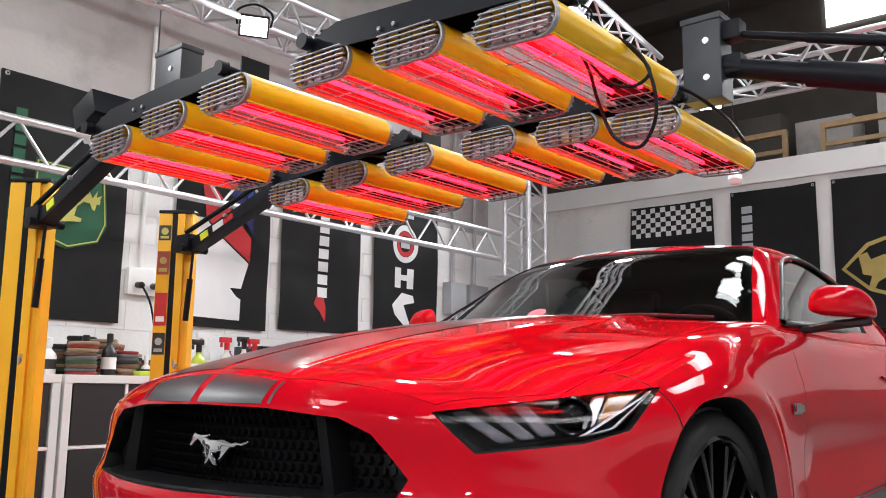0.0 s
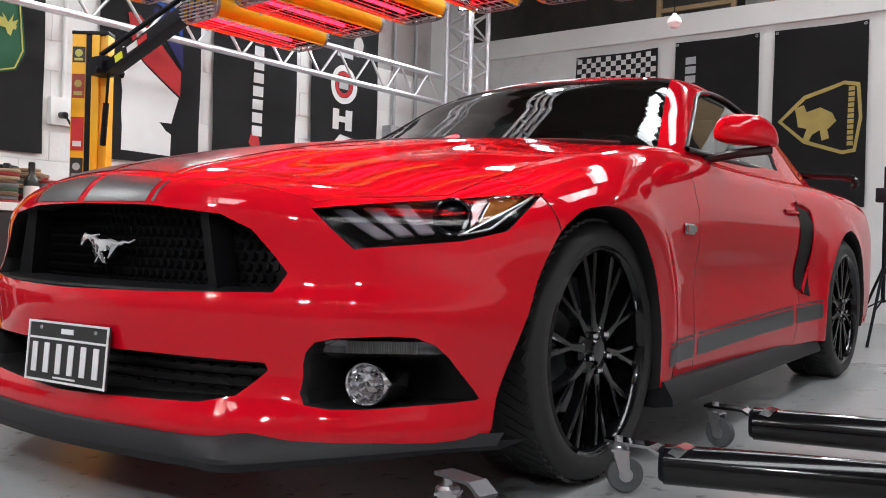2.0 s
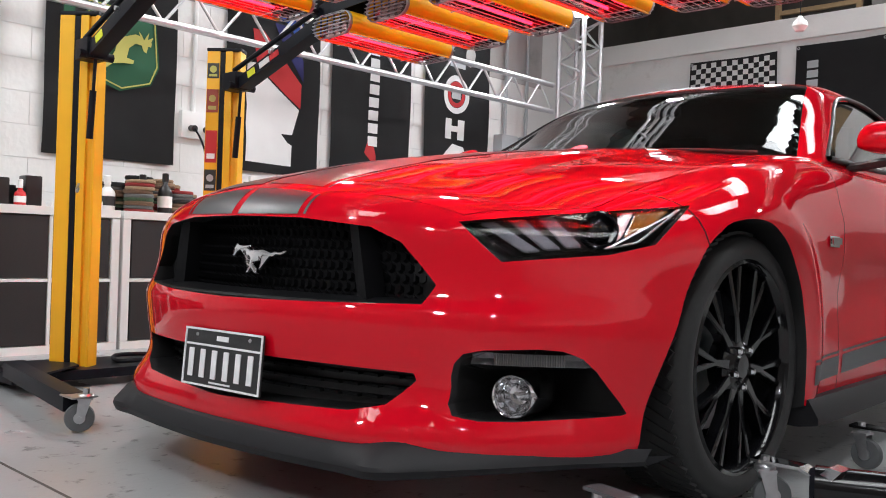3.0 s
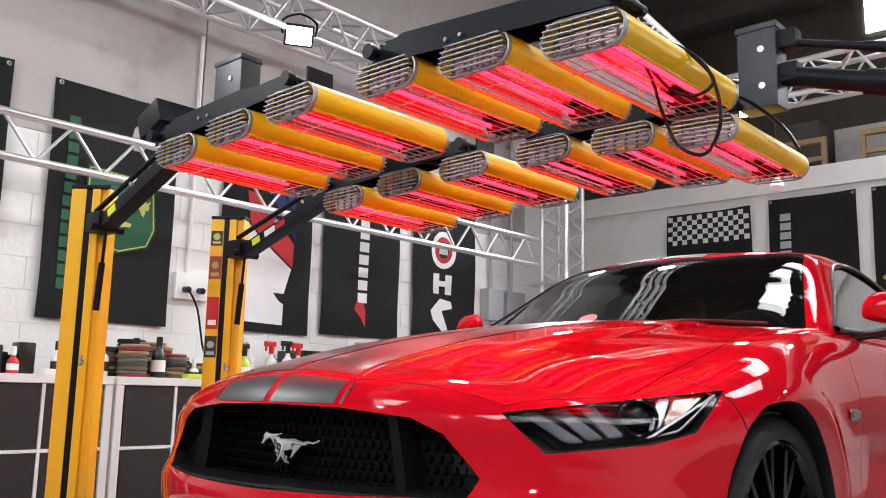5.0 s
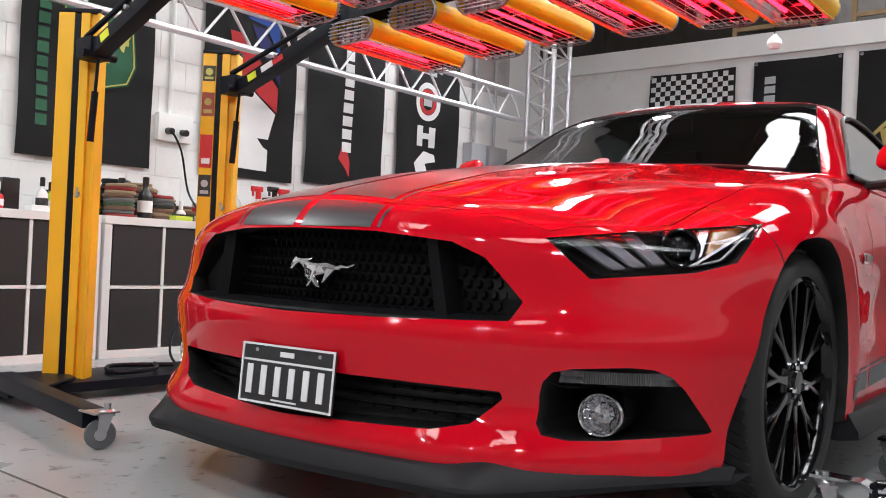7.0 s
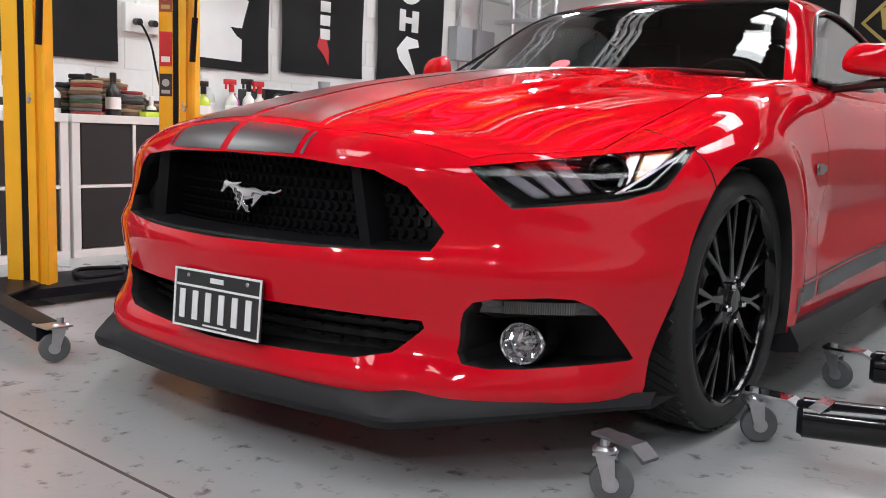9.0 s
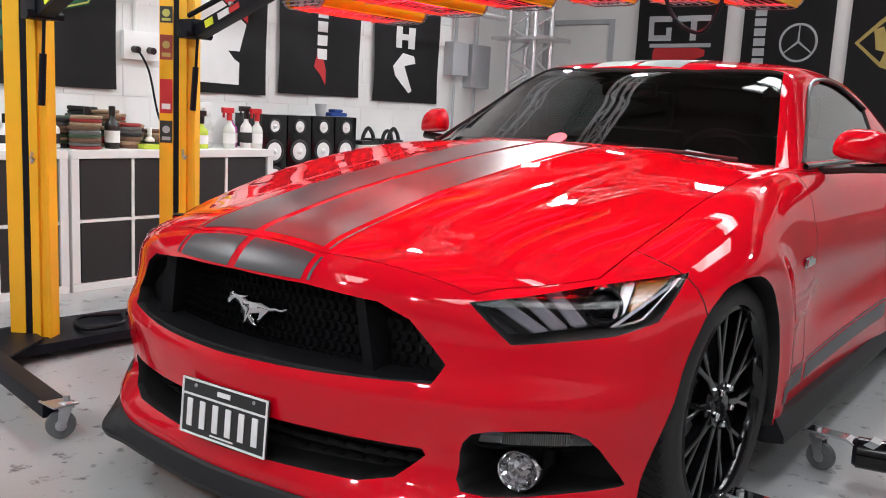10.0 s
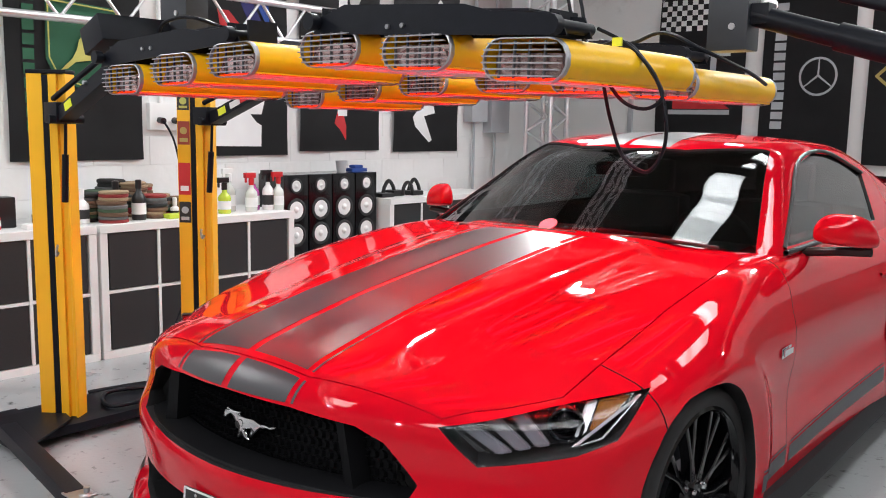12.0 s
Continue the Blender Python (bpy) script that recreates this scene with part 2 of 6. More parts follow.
# ---- setting ----
WALL_X, BACK_Y = -3.5, 7.8
floor = single("floor", add_box(bmesh.new(), (-5.2, -6, -0.2), (6.5, 8.2, 0)), M_FLOOR, "grey painted concrete floor with worn dark chips", "floor", kind="structure", smooth=0)
wall_left = single("wall_left", add_box(bmesh.new(), (WALL_X - 0.2, -6, 0), (WALL_X, 5.75, 2.25)), M_WHITEWALL, "white painted block wall behind the banners", "wall", kind="structure", smooth=0)
wall_upper = bmesh.new()
for y0, y1 in ((-6, -2.2), (-2.19, 1.93), (1.94, 5.75)):
    add_box(wall_upper, (WALL_X - 0.2, y0, 2.25), (WALL_X + 0.006, y1, 6.2), bevel=0.006)
single("wall_left_upper", wall_upper, M_CONCRETE, "grey concrete tilt panels above the white paint", "wall", kind="structure", smooth=0)
single("wall_recess", add_box(add_box(bmesh.new(), (-4.7, 5.75, 0), (-4.5, BACK_Y, 6.2)), (-4.7, 5.55, 0), (WALL_X - 0.2, 5.75, 6.2)), M_WHITEWALL, "white wall of the recess beside the truss tower", "wall", kind="structure", smooth=0)
single("wall_back", add_box(bmesh.new(), (-4.7, BACK_Y, 0), (0.75, BACK_Y + 0.2, 3.0)), M_WHITEWALL, "white painted back wall", "wall", kind="structure", smooth=0)
# unseen band, added so the door reflects a brown zone low down
single("wall_back_dado", add_box(bmesh.new(), (1.6, BACK_Y - 0.006, 0), (5.59, BACK_Y - 0.001, 1.05)), M_SIDEWALL, "unseen brown-grey band on the back wall, added for door reflections", "wall", kind="structure", smooth=0)
single("wall_back_side", add_box(bmesh.new(), (0.75, BACK_Y, 0), (6.5, BACK_Y + 0.2, 3.0)), M_WHITEWALL, "white painted far part of the back wall", "wall", kind="structure", smooth=0)
single("mezzanine_edge", add_box(bmesh.new(), (-4.7, BACK_Y - 0.05, 2.9), (6.5, BACK_Y + 0.1, 3.13), bevel=0.01), M_WHITEWALL, "white edge beam of the mezzanine", "beam", kind="structure", smooth=0)
# mezzanine surfaces carry the darkness of the void in their colour
single("wall_mezzanine", add_box(bmesh.new(), (-4.7, BACK_Y + 1.6, 3.0), (6.5, BACK_Y + 1.8, 6.2)), M_DARKVOID, "mezzanine rear wall coloured dark for the unlit void", "wall", kind="structure", smooth=0)
single("mezzanine_floor", add_box(bmesh.new(), (-4.7, BACK_Y + 0.1, 2.98), (6.5, BACK_Y + 1.8, 3.1)), M_DARKVOID, "mezzanine floor coloured dark for the unlit void", "floor", kind="structure", smooth=0)
# side wall out of view, banded brown, white and grey for the flank's reflections
single("wall_right", add_box(bmesh.new(), (5.6, -6, 1.6), (5.8, BACK_Y, 2.6)), M_WHITEWALL, "unseen white side wall, added for reflections in the car", "wall", kind="structure", smooth=0)
single("wall_right_dado", add_box(bmesh.new(), (5.594, -6, 0), (5.8, BACK_Y, 1.6)), M_SIDEWALL, "unseen brown-grey band on the side wall, added for door reflections", "wall", kind="structure", smooth=0)
single("wall_right_upper", add_box(bmesh.new(), (5.594, -6, 2.6), (5.8, BACK_Y, 6.2)), M_CONCRETE, "grey concrete panels high on the far side wall", "wall", kind="structure", smooth=0)
# unseen wall behind the camera, kept dim so the bumper reflects less white
single("wall_front", add_box(bmesh.new(), (-5, -5.6, 0), (6.5, -5.4, 6.2)), M_SIDEWALL, "unseen brown-grey wall that closes the workshop, dim for the paint's reflections", "wall", kind="structure", smooth=0)
# end walls coloured dark too, as shade of the void
single("wall_mezzanine_end", add_box(bmesh.new(), (-4.7, BACK_Y + 0.1, 3.1), (-4.5, BACK_Y + 1.6, 6.2)), M_DARKVOID, "mezzanine end wall coloured dark for the unlit void", "wall", kind="structure", smooth=0)
single("wall_mezzanine_far_end", add_box(bmesh.new(), (6.3, BACK_Y, 3.1), (6.5, BACK_Y + 1.6, 6.2)), M_DARKVOID, "mezzanine end wall coloured dark for the unlit void", "wall", kind="structure", smooth=0)
single("window_1", add_box(bmesh.new(), (-1.15, BACK_Y + 1.57, 5.08), (0.7, BACK_Y + 1.595, 5.5)), M_SKYLIGHT, "bright clerestory window above the mezzanine", "window", kind="structure", smooth=0)
single("floor_joint", add_box(bmesh.new(), (-3.4, -0.304, 0.0), (5.5, -0.296, 0.0012)), M_DARKVOID, "dark joint line across the floor", "floor joint", kind="structure", smooth=0)
single("floor_joint", add_box(bmesh.new(), (1.30, -5.4, 0.0), (1.308, -0.31, 0.0012)), M_DARKVOID, "dark joint line along the floor", "floor joint", kind="structure", smooth=0)
roof = bmesh.new()
# skylight strips: x from, to and y from, to
# the fourth strip, on the right, is unseen and kept for its light
STRIPS = [(-0.5, 0.10, 3.15, 3.75), (-0.4, 0.12, 4.55, 5.1), (-0.6, 1.4, 5.75, 6.6), (2.0, 2.8, -4.4, 2.4), (1.75, 2.75, 3.15, 5.75), (-1.6, -0.6, -4.4, -2.4)]
ys = [-6.0, -4.4, -2.4, 2.4, 3.15, 3.75, 4.55, 5.1, 5.75, 6.6, 9.8]
for y0, y1 in zip(ys[:-1], ys[1:]):
    edges = [-5.0]
    for a, b, c, d in sorted(STRIPS):
        if c <= y0 and y1 <= d:
            edges += [a, b]
    edges.append(6.5)
    for a, b in zip(edges[::2], edges[1::2]):
        add_box(roof, (a, y0, 5.6), (b, y1, 5.7))
for k in range(14):
    add_box(roof, (-5, -5.1 + 1.05 * k, 5.38), (6.5, -4.98 + 1.05 * k, 5.6))
single("ceiling", roof, M_CEIL, "dark roof sheeting with purlins", "ceiling", kind="structure", smooth=0)
for a, b, c, d in STRIPS:
    n = max(1, round((d - c) / 0.4))
    for k in range(n):
        y0, y1 = c + (d - c) * k / n, c + (d - c) * (k + 1) / n
        single("skylight", add_box(bmesh.new(), (a, y0 + 0.045, 5.62), (b, y1 - 0.045, 5.66)), M_SKYLIGHT, "translucent white skylight sheet in the roof", "skylight", "skylights in the roof", smooth=0)
    area_lamp("skylight_lamp", ((a + b) / 2, (c + d) / 2, 5.37), ((a + b) / 2, (c + d) / 2, 0), 33 * (b - a) * (d - c) / 1.6, b - a, d - c, (0.95, 0.98, 1.0))


# ---- car ----
def smax(a, b, k):
    h = np.clip(0.5 + 0.5 * (a - b) / k, 0, 1)
    return b * (1 - h) + a * h + k * h * (1 - h)


def curve(v, pts):
    """Smooth monotone interpolation through a few (place, value) pairs."""
    xs, ys = np.array(pts, float).T
    d = np.diff(ys) / np.diff(xs)
    m = np.r_[d[0], np.where(d[:-1] * d[1:] > 0, 2 * d[:-1] * d[1:] / (d[:-1] + d[1:] + 1e-12), 0), d[-1]]
    v = np.clip(v, xs[0], xs[-1])
    i = np.clip(np.searchsorted(xs, v) - 1, 0, len(xs) - 2)
    h = xs[i + 1] - xs[i]
    t = (v - xs[i]) / h
    return ((1 + 2 * t) * (1 - t) ** 2 * ys[i] + t * (1 - t) ** 2 * h * m[i] + t * t * (3 - 2 * t) * ys[i + 1] + t * t * (t - 1) * h * m[i + 1])


def step(v, a, b):
    t = np.clip((v - a) / (b - a), 0, 1)
    return t * t * (3 - 2 * t)


def hood_height(x, y):
    a = np.abs(x)
    spine = lambda v: curve(v, [(-0.2, 0.62), (-0.02, 0.705), (0.06, 0.768), (0.2, 0.81), (0.45, 0.858), (0.8, 0.915), (1.2, 0.968), (1.5, 0.996), (1.8, 1.004), (3.6, 1.03), (4.2, 1.03), (4.6, 1.0), (4.8, 0.97)])
    k = step(y, 0.2, 0.5)
    z = sum(spine(y + d * k) for d in (-0.18, -0.12, -0.06, 0, 0.06, 0.12, 0.18)) / 7
    z = z - curve(y, [(0, 0.26), (0.3, 0.25), (0.65, 0.17), (1.0, 0.11), (1.6, 0.07), (3, 0.1), (4.6, 0.12)]) * a * a
    on = step(y, 0.15, 0.55) * (1 - step(y, 1.7, 1.9))
    z = z + 0.012 * on * (1 - step(a, 0.30 + 0.05 * y, 0.40 + 0.05 * y))
    z = z + 0.009 * step(y, 0.45, 1.05) * (1 - step(y, 1.6, 2.5)) * np.exp(-((a - 0.80) / 0.10) ** 2)
    return z


def side_width(y, z):
    w = curve(y, [(0.2, 0.93), (0.55, 0.935), (0.92, 0.95), (1.5, 0.915), (2.2, 0.905), (2.9, 0.915), (3.6, 0.958), (4.3, 0.935), (4.8, 0.86)])
    w = w - 0.75 * np.maximum(z - 0.64, 0) ** 2 - 0.3 * np.maximum(0.42 - z, 0) ** 2
    door = step(y, 1.3, 1.8) * (1 - step(y, 3.0, 3.3))
    w = w - 0.028 * door * np.exp(-((z - 0.53) / 0.11) ** 2) + 0.006 * door * np.exp(-((z - 0.76) / 0.025) ** 2)
    for yc in (0.915, 3.635):
        r = np.hypot(y - yc, z - 0.345)
        w = w + 0.016 * np.exp(-((r - 0.40) / 0.05) ** 2)
    return w


def nose(x, z):
    a = np.abs(x)
    y = curve(z, [(0.1, -0.03), (0.2, -0.035), (0.28, -0.02), (0.4, -0.035), (0.47, -0.042), (0.53, -0.015), (0.6, -0.002), (0.68, 0.0), (0.71, 0.005), (0.8, 0.06)])
    y = y - 0.04 * (1 - step(z, 0.22, 0.34)) * np.exp(-(((a - 0.50) / 0.22) ** 2)) - 0.010 * np.exp(-(((z - 0.235) / 0.03) ** 2))
    return y + 0.44 * a * a + 0.9 * np.maximum(a - 0.62, 0) ** 2


def body(x, y, z):
    """Below zero inside the painted body, up to the windows."""
    top = z - hood_height(x, y)
    side = np.abs(x) - side_width(y, z)
    front = (nose(x, z) - y) * 0.8
    rear = y - (4.74 - 0.22 * x * x - 0.6 * np.maximum(np.abs(x) - 0.6, 0) ** 2 - 0.5 * (z - 0.75) ** 2)
    low = curve(y, [(-0.1, 0.17), (0.5, 0.17), (1.3, 0.20), (3.2, 0.20), (4.7, 0.25)]) - z
    f = smax(top, side, 0.09)
    f = smax(f, front, curve(y, [(-0.1, 0.05), (0.3, 0.10), (0.6, 0.16)]))
    f = smax(f, rear, 0.08)
    return smax(f, low, 0.03)

WARP = 0.05


def warp(x, y):
    """A slight skew of the nose."""
    return WARP * x * (1 - step(y, 1.2, 2.4))


def shell(fn, z0, y_front, y_back, y_mid, nu, nv, far):
    """A closed skin of fn below zero, found outwards from an axis at height z0."""
    rows = []
    th = np.linspace(0, 2 * np.pi, nv, endpoint=False) + 0.0001
    dirs = np.stack([np.sin(th), np.zeros(nv), np.cos(th)], -1)
    sets = []
    for ph in np.linspace(0.02, np.pi / 2, nu // 2, endpoint=False):
        d = np.sin(ph) * dirs
        d[:, 1] = -np.cos(ph)
        sets.append((np.array([0, y_front, z0]), d))
    for y in np.linspace(y_front, y_mid, nu):
        sets.append((np.array([0, y, z0]), dirs))
    for ph in np.linspace(np.pi / 2, 0.02, nu // 4)[1:]:
        d = np.sin(ph) * dirs
        d[:, 1] = np.cos(ph)
        sets.append((np.array([0, y_mid, z0]), d))
    for o, d in sets:
        lo, hi = np.zeros(nv), np.full(nv, far)
        for _ in range(26):
            mid = (lo + hi) / 2
            p = o + mid[:, None] * d
            inside = fn(p[:, 0], p[:, 1], p[:, 2]) < 0
            lo, hi = np.where(inside, mid, lo), np.where(inside, hi, mid)
        rows.append([tuple(q) for q in (o + lo[:, None] * d)])
    bm = grid_bm(rows, closed_v=True)
    bm.verts.ensure_lookup_table()
    bm.faces.new([bm.verts[k] for k in range(nv)])
    bm.faces.new([bm.verts[len(bm.verts) - 1 - k] for k in range(nv)])
    bmesh.ops.recalc_face_normals(bm, faces=bm.faces)
    return bm


def boolean(data, cutters, op="DIFFERENCE"):
    """The mesh after cutting it by (bmesh, material) solids."""
    for bm, mat in cutters:
        a = bpy.data.objects.new("a", data)
        d = bpy.data.meshes.new("b")
        bmesh.ops.recalc_face_normals(bm, faces=bm.faces)
        bm.to_mesh(d)
        bm.free()
        d.materials.append(mat)
        b = bpy.data.objects.new("b", d)
        scene.collection.objects.link(a)
        scene.collection.objects.link(b)
        mod = a.modifiers.new("cut", "BOOLEAN")
        mod.operation, mod.object, mod.solver, mod.material_mode = op, b, "EXACT", "TRANSFER"
        data = bpy.data.meshes.new_from_object(a.evaluated_get(bpy.context.evaluated_depsgraph_get()))
        bpy.data.objects.remove(a)
        bpy.data.objects.remove(b)
    return data


def lean(y):
    """How far the body stands aside towards its tail."""
    return -0.02 * max(0.0, y - 0.8)


def skewed(data):
    for v in data.vertices:
        v.co.y += float(warp(v.co.x, v.co.y))
        v.co.x += lean(v.co.y)
    return data


def car_mesh(name, data, parent, label="", mirror=False, smooth=32):
    d = data.copy()
    if mirror:
        bm = bmesh.new()
        bm.from_mesh(d)
        bmesh.ops.scale(bm, vec=(-1, 1, 1), verts=bm.verts)
        bmesh.ops.reverse_faces(bm, faces=bm.faces)
        bm.to_mesh(d)
        bm.free()
    skewed(d)
    for p in d.polygons:
        p.use_smooth = smooth > 0
    if smooth:
        d.set_sharp_from_angle(angle=radians(smooth))
    ob = new(name, d)
    ob.parent = parent
    if label:
        tagged(ob, label)
    return ob


def car_part(name, bm, mat, parent, label="", mirror=False, smooth=40):
    return car_mesh(name, finish(name, bm, mat, 0), parent, label, mirror, smooth)


def both(name, make, mat, parent, label=""):
    car_part(name, make(), mat, parent, label)
    car_part(name, make(), mat, parent, label, mirror=True)


def prism_y(poly, y0, y1):
    """Outline in x and z, from y0 to y1."""
    return add_prism(bmesh.new(), poly, Matrix(((1, 0, 0, 0), (0, 0, 1, y0), (0, 1, 0, 0), (0, 0, 0, 1))), y1 - y0)


def prism_z(poly, z0, z1):
    return add_prism(bmesh.new(), poly, Matrix.Translation((0, 0, z0)), z1 - z0)


def prism_x(poly, x0, x1):
    """Outline in y and z, from x0 to x1."""
    return add_prism(bmesh.new(), poly, Matrix(((0, 0, 1, x0), (1, 0, 0, 0), (0, 1, 0, 0), (0, 0, 0, 1))), x1 - x0)


def mirrored(poly):
    return poly + [(-x, z) for x, z in poly[::-1] if abs(x) > 1e-6]


def top_at(fn, x, y, z1=1.6, z0=0.45):
    """Heights where fn is met from above."""
    lo, hi = np.full(np.shape(x), z0), np.full(np.shape(x), z1)
    for _ in range(26):
        mid = (lo + hi) / 2
        inside = fn(x, y, mid) < 0
        lo, hi = np.where(inside, mid, lo), np.where(inside, hi, mid)
    return lo


def front_at(fn, x, z, y0=-0.3, y1=1.2):
    lo, hi = np.full(np.shape(x), y1), np.full(np.shape(x), y0)
    for _ in range(26):
        mid = (lo + hi) / 2
        inside = fn(x, mid, z) < 0
        lo, hi = np.where(inside, mid, lo), np.where(inside, hi, mid)
    return lo


def side_at(fn, y, z):
    lo, hi = np.full(np.shape(y), 0.2), np.full(np.shape(y), 1.2)
    for _ in range(26):
        mid = (lo + hi) / 2
        inside = fn(mid, y, z) < 0
        lo, hi = np.where(inside, mid, lo), np.where(inside, hi, mid)
    return lo


def smooth_poly(pts, rounds=2):
    """Rounds the corners of a closed outline."""
    for _ in range(rounds):
        out = []
        for i, p in enumerate(pts):
            q = pts[(i + 1) % len(pts)]
            out += [(0.8 * p[0] + 0.2 * q[0], 0.8 * p[1] + 0.2 * q[1]), (0.2 * p[0] + 0.8 * q[0], 0.2 * p[1] + 0.8 * q[1])]
        pts = out
    return pts


car = thing("car", "glossy red two-door sports coupe with satin grey stripes and black wheels", "car")
GRILLE = [(0, 0.694), (0.22, 0.69), (0.40, 0.672), (0.47, 0.64), (0.553, 0.548), (0.535, 0.506), (0.28, 0.498), (0, 0.494)]
LOWER = [(0, 0.365), (0.3, 0.362), (0.525, 0.356), (0.53, 0.34), (0.475, 0.284), (0.40, 0.266), (0, 0.252)]
FOG = [(0.60, 0.375), (0.63, 0.412), (0.78, 0.424), (0.826, 0.398), (0.872, 0.288), (0.865, 0.282), (0.675, 0.262), (0.595, 0.275)]
LIGHT = [(0.576, 0.165, 0.688), (0.884, 0.61, 0.748), (0.888, 0.45, 0.652), (0.832, 0.358, 0.626), (0.67, 0.196, 0.603), (0.63, 0.178, 0.64)]
HOOD = [(0, 0.082), (0.22, 0.088), (0.46, 0.15), (0.575, 0.182), (0.66, 0.30), (0.735, 0.44), (0.745, 0.8), (0.74, 1.25), (0.715, 1.58), (0.4, 1.46), (0.2, 1.43), (0, 1.42)]
LIGHT_WAY = Vector((0.6, -0.8, 0.02)).normalized()


def light_solid(grow, front, back):
    """The headlight's outline as a solid along its facing."""
    c = sum((Vector(p) for p in LIGHT), Vector()) / len(LIGHT)
    pts = [c + (Vector(p) - c) * grow for p in LIGHT]
    bm = bmesh.new()
    a = [bm.verts.new(p + LIGHT_WAY * front) for p in pts]
    b = [bm.verts.new(p - LIGHT_WAY * back) for p in pts]
    bm.faces.new(a)
    bm.faces.new(b[::-1])
    for i in range(len(pts)):
        j = (i + 1) % len(pts)
        bm.faces.new((a[j], a[i], b[i], b[j]))
    bmesh.ops.recalc_face_normals(bm, faces=bm.faces)
    bmesh.ops.triangulate(bm, faces=bm.faces)
    return bm


def flip_x(bm):
    bmesh.ops.scale(bm, vec=(-1, 1, 1), verts=bm.verts)
    bmesh.ops.reverse_faces(bm, faces=bm.faces)
    return bm


def cylinder_x(y, z, r, x0, x1):
    return add_tube(bmesh.new(), (x0, y, z), (x1, y, z), r, 72)


def grown(poly, d):
    """An outline pushed outwards by d."""
    n = len(poly)
    area = sum(poly[i][0] * poly[(i + 1) % n][1] - poly[(i + 1) % n][0] * poly[i][1] for i in range(n))
    out = []
    for i, p in enumerate(poly):
        a, b = Vector(poly[i - 1]), Vector(poly[(i + 1) % n])
        t = (b - a).normalized()
        nn = Vector((t.y, -t.x)) * (1 if area > 0 else -1)
        out.append((p[0] + d * nn.x, p[1] + d * nn.y))
    return out


solid = finish("solid", shell(body, 0.42, 0.9, 4.3, 3.9, 150, 190, 3.0), M_RED, 0)
inner = finish("inner", shell(lambda x, y, z: body(x, y, z) + 0.016, 0.42, 0.9, 4.3, 3.9, 60, 100, 3.0), M_PLASTIC, 0)
ARCH = [(0.385, 0.10), (0.405, 0.23), (0.434, 0.34), (0.482, 0.46), (0.533, 0.569), (0.60, 0.66), (0.69, 0.712), (0.80, 0.728), (0.91, 0.718), (1.03, 0.668), (1.15, 0.56), (1.215, 0.42), (1.235, 0.30), (1.25, 0.10)]
ARCH = smooth_poly(ARCH, 2)
arches = lambda: [(prism_x(ARCH, 0.58, 1.3), M_PLASTIC), (prism_x(ARCH, -1.3, -0.58), M_PLASTIC), (cylinder_x(3.635, 0.35, 0.395, 0.55, 1.3), M_PLASTIC), (cylinder_x(3.635, 0.35, 0.395, -1.3, -0.55), M_PLASTIC)]
lights = lambda: [(light_solid(1.0, 0.25, 0.11), M_PLASTIC), (flip_x(light_solid(1.0, 0.25, 0.11)), M_PLASTIC)]
grilles = lambda: [(prism_y(mirrored(GRILLE), -0.3, 0.17), M_PLASTIC), (prism_y(mirrored(LOWER), -0.3, 0.16), M_PLASTIC), (prism_y(smooth_poly(FOG, 1), -0.3, 0.40), M_PLASTIC), (prism_y([(-x, z) for x, z in smooth_poly(FOG, 1)], -0.3, 0.40), M_PLASTIC)]
cabin = lambda: [(prism_z([(-0.66, 1.66), (0.66, 1.66), (0.62, 3.6), (-0.62, 3.6)], 0.32, 1.4), M_PLASTIC)]
hood_poly = mirrored(HOOD)
hood_data = boolean(solid, [(prism_z(hood_poly, 0.62, 1.3), M_RED)], "INTERSECT")
hood_data = boolean(hood_data, lights() + [(shell(lambda x, y, z: body(x, y, z) + 0.02, 0.42, 0.9, 4.3, 3.9, 60, 100, 3.0), M_PLASTIC)])
car_mesh("hood", hood_data, car, "red bonnet with a raised middle")
rest = boolean(solid, [(prism_z(grown(hood_poly, 0.004), 0.55, 1.3), M_PLASTIC)] + lights() + grilles() + arches() + cabin())
# the rest is split at the door lines into nose, flanks and tail
front_data = boolean(rest, [(prism_x([(-0.5, -0.1), (0.62, -0.1), (0.60, 0.42), (0.60, 0.9), (-0.5, 1.2)], -1.3, 1.3), M_PLASTIC)], "INTERSECT")
car_mesh("front_bumper", front_data, car, "red front bumper with dark grille openings")
DOOR = [(1.575, 0.20), (1.56, 0.40), (1.60, 0.62), (1.59, 0.80), (1.66, 1.1), (2.86, 1.1), (2.93, 0.8), (2.90, 0.4), (2.82, 0.2)]
fender_box = [(0.604, -0.1), (1.571, -0.1), (1.571, 0.2), (1.556, 0.4), (1.596, 0.62), (1.586, 0.80), (1.656, 1.1), (1.656, 1.4), (0.604, 1.4)]
for s in (1, -1):
    car_mesh("front_fender", boolean(rest, [(prism_x(fender_box, 0.0 if s > 0 else -1.3, 1.3 if s > 0 else 0.0), M_PLASTIC)], "INTERSECT"), car, "red front wing with a round wheel arch")
    car_mesh("door", boolean(rest, [(prism_x(DOOR, 0.3 if s > 0 else -1.3, 1.3 if s > 0 else -0.3), M_PLASTIC)], "INTERSECT"), car, "closed red door")
tail_box = [(2.824, -0.1), (2.824, 0.2), (2.904, 0.4), (2.934, 0.8), (2.864, 1.1), (2.864, 1.4), (5, 1.4), (5, -0.1)]
car_mesh("rear_body", boolean(rest, [(prism_x(tail_box, -1.3, 1.3), M_PLASTIC)], "INTERSECT"), car, "red rear quarters and boot")
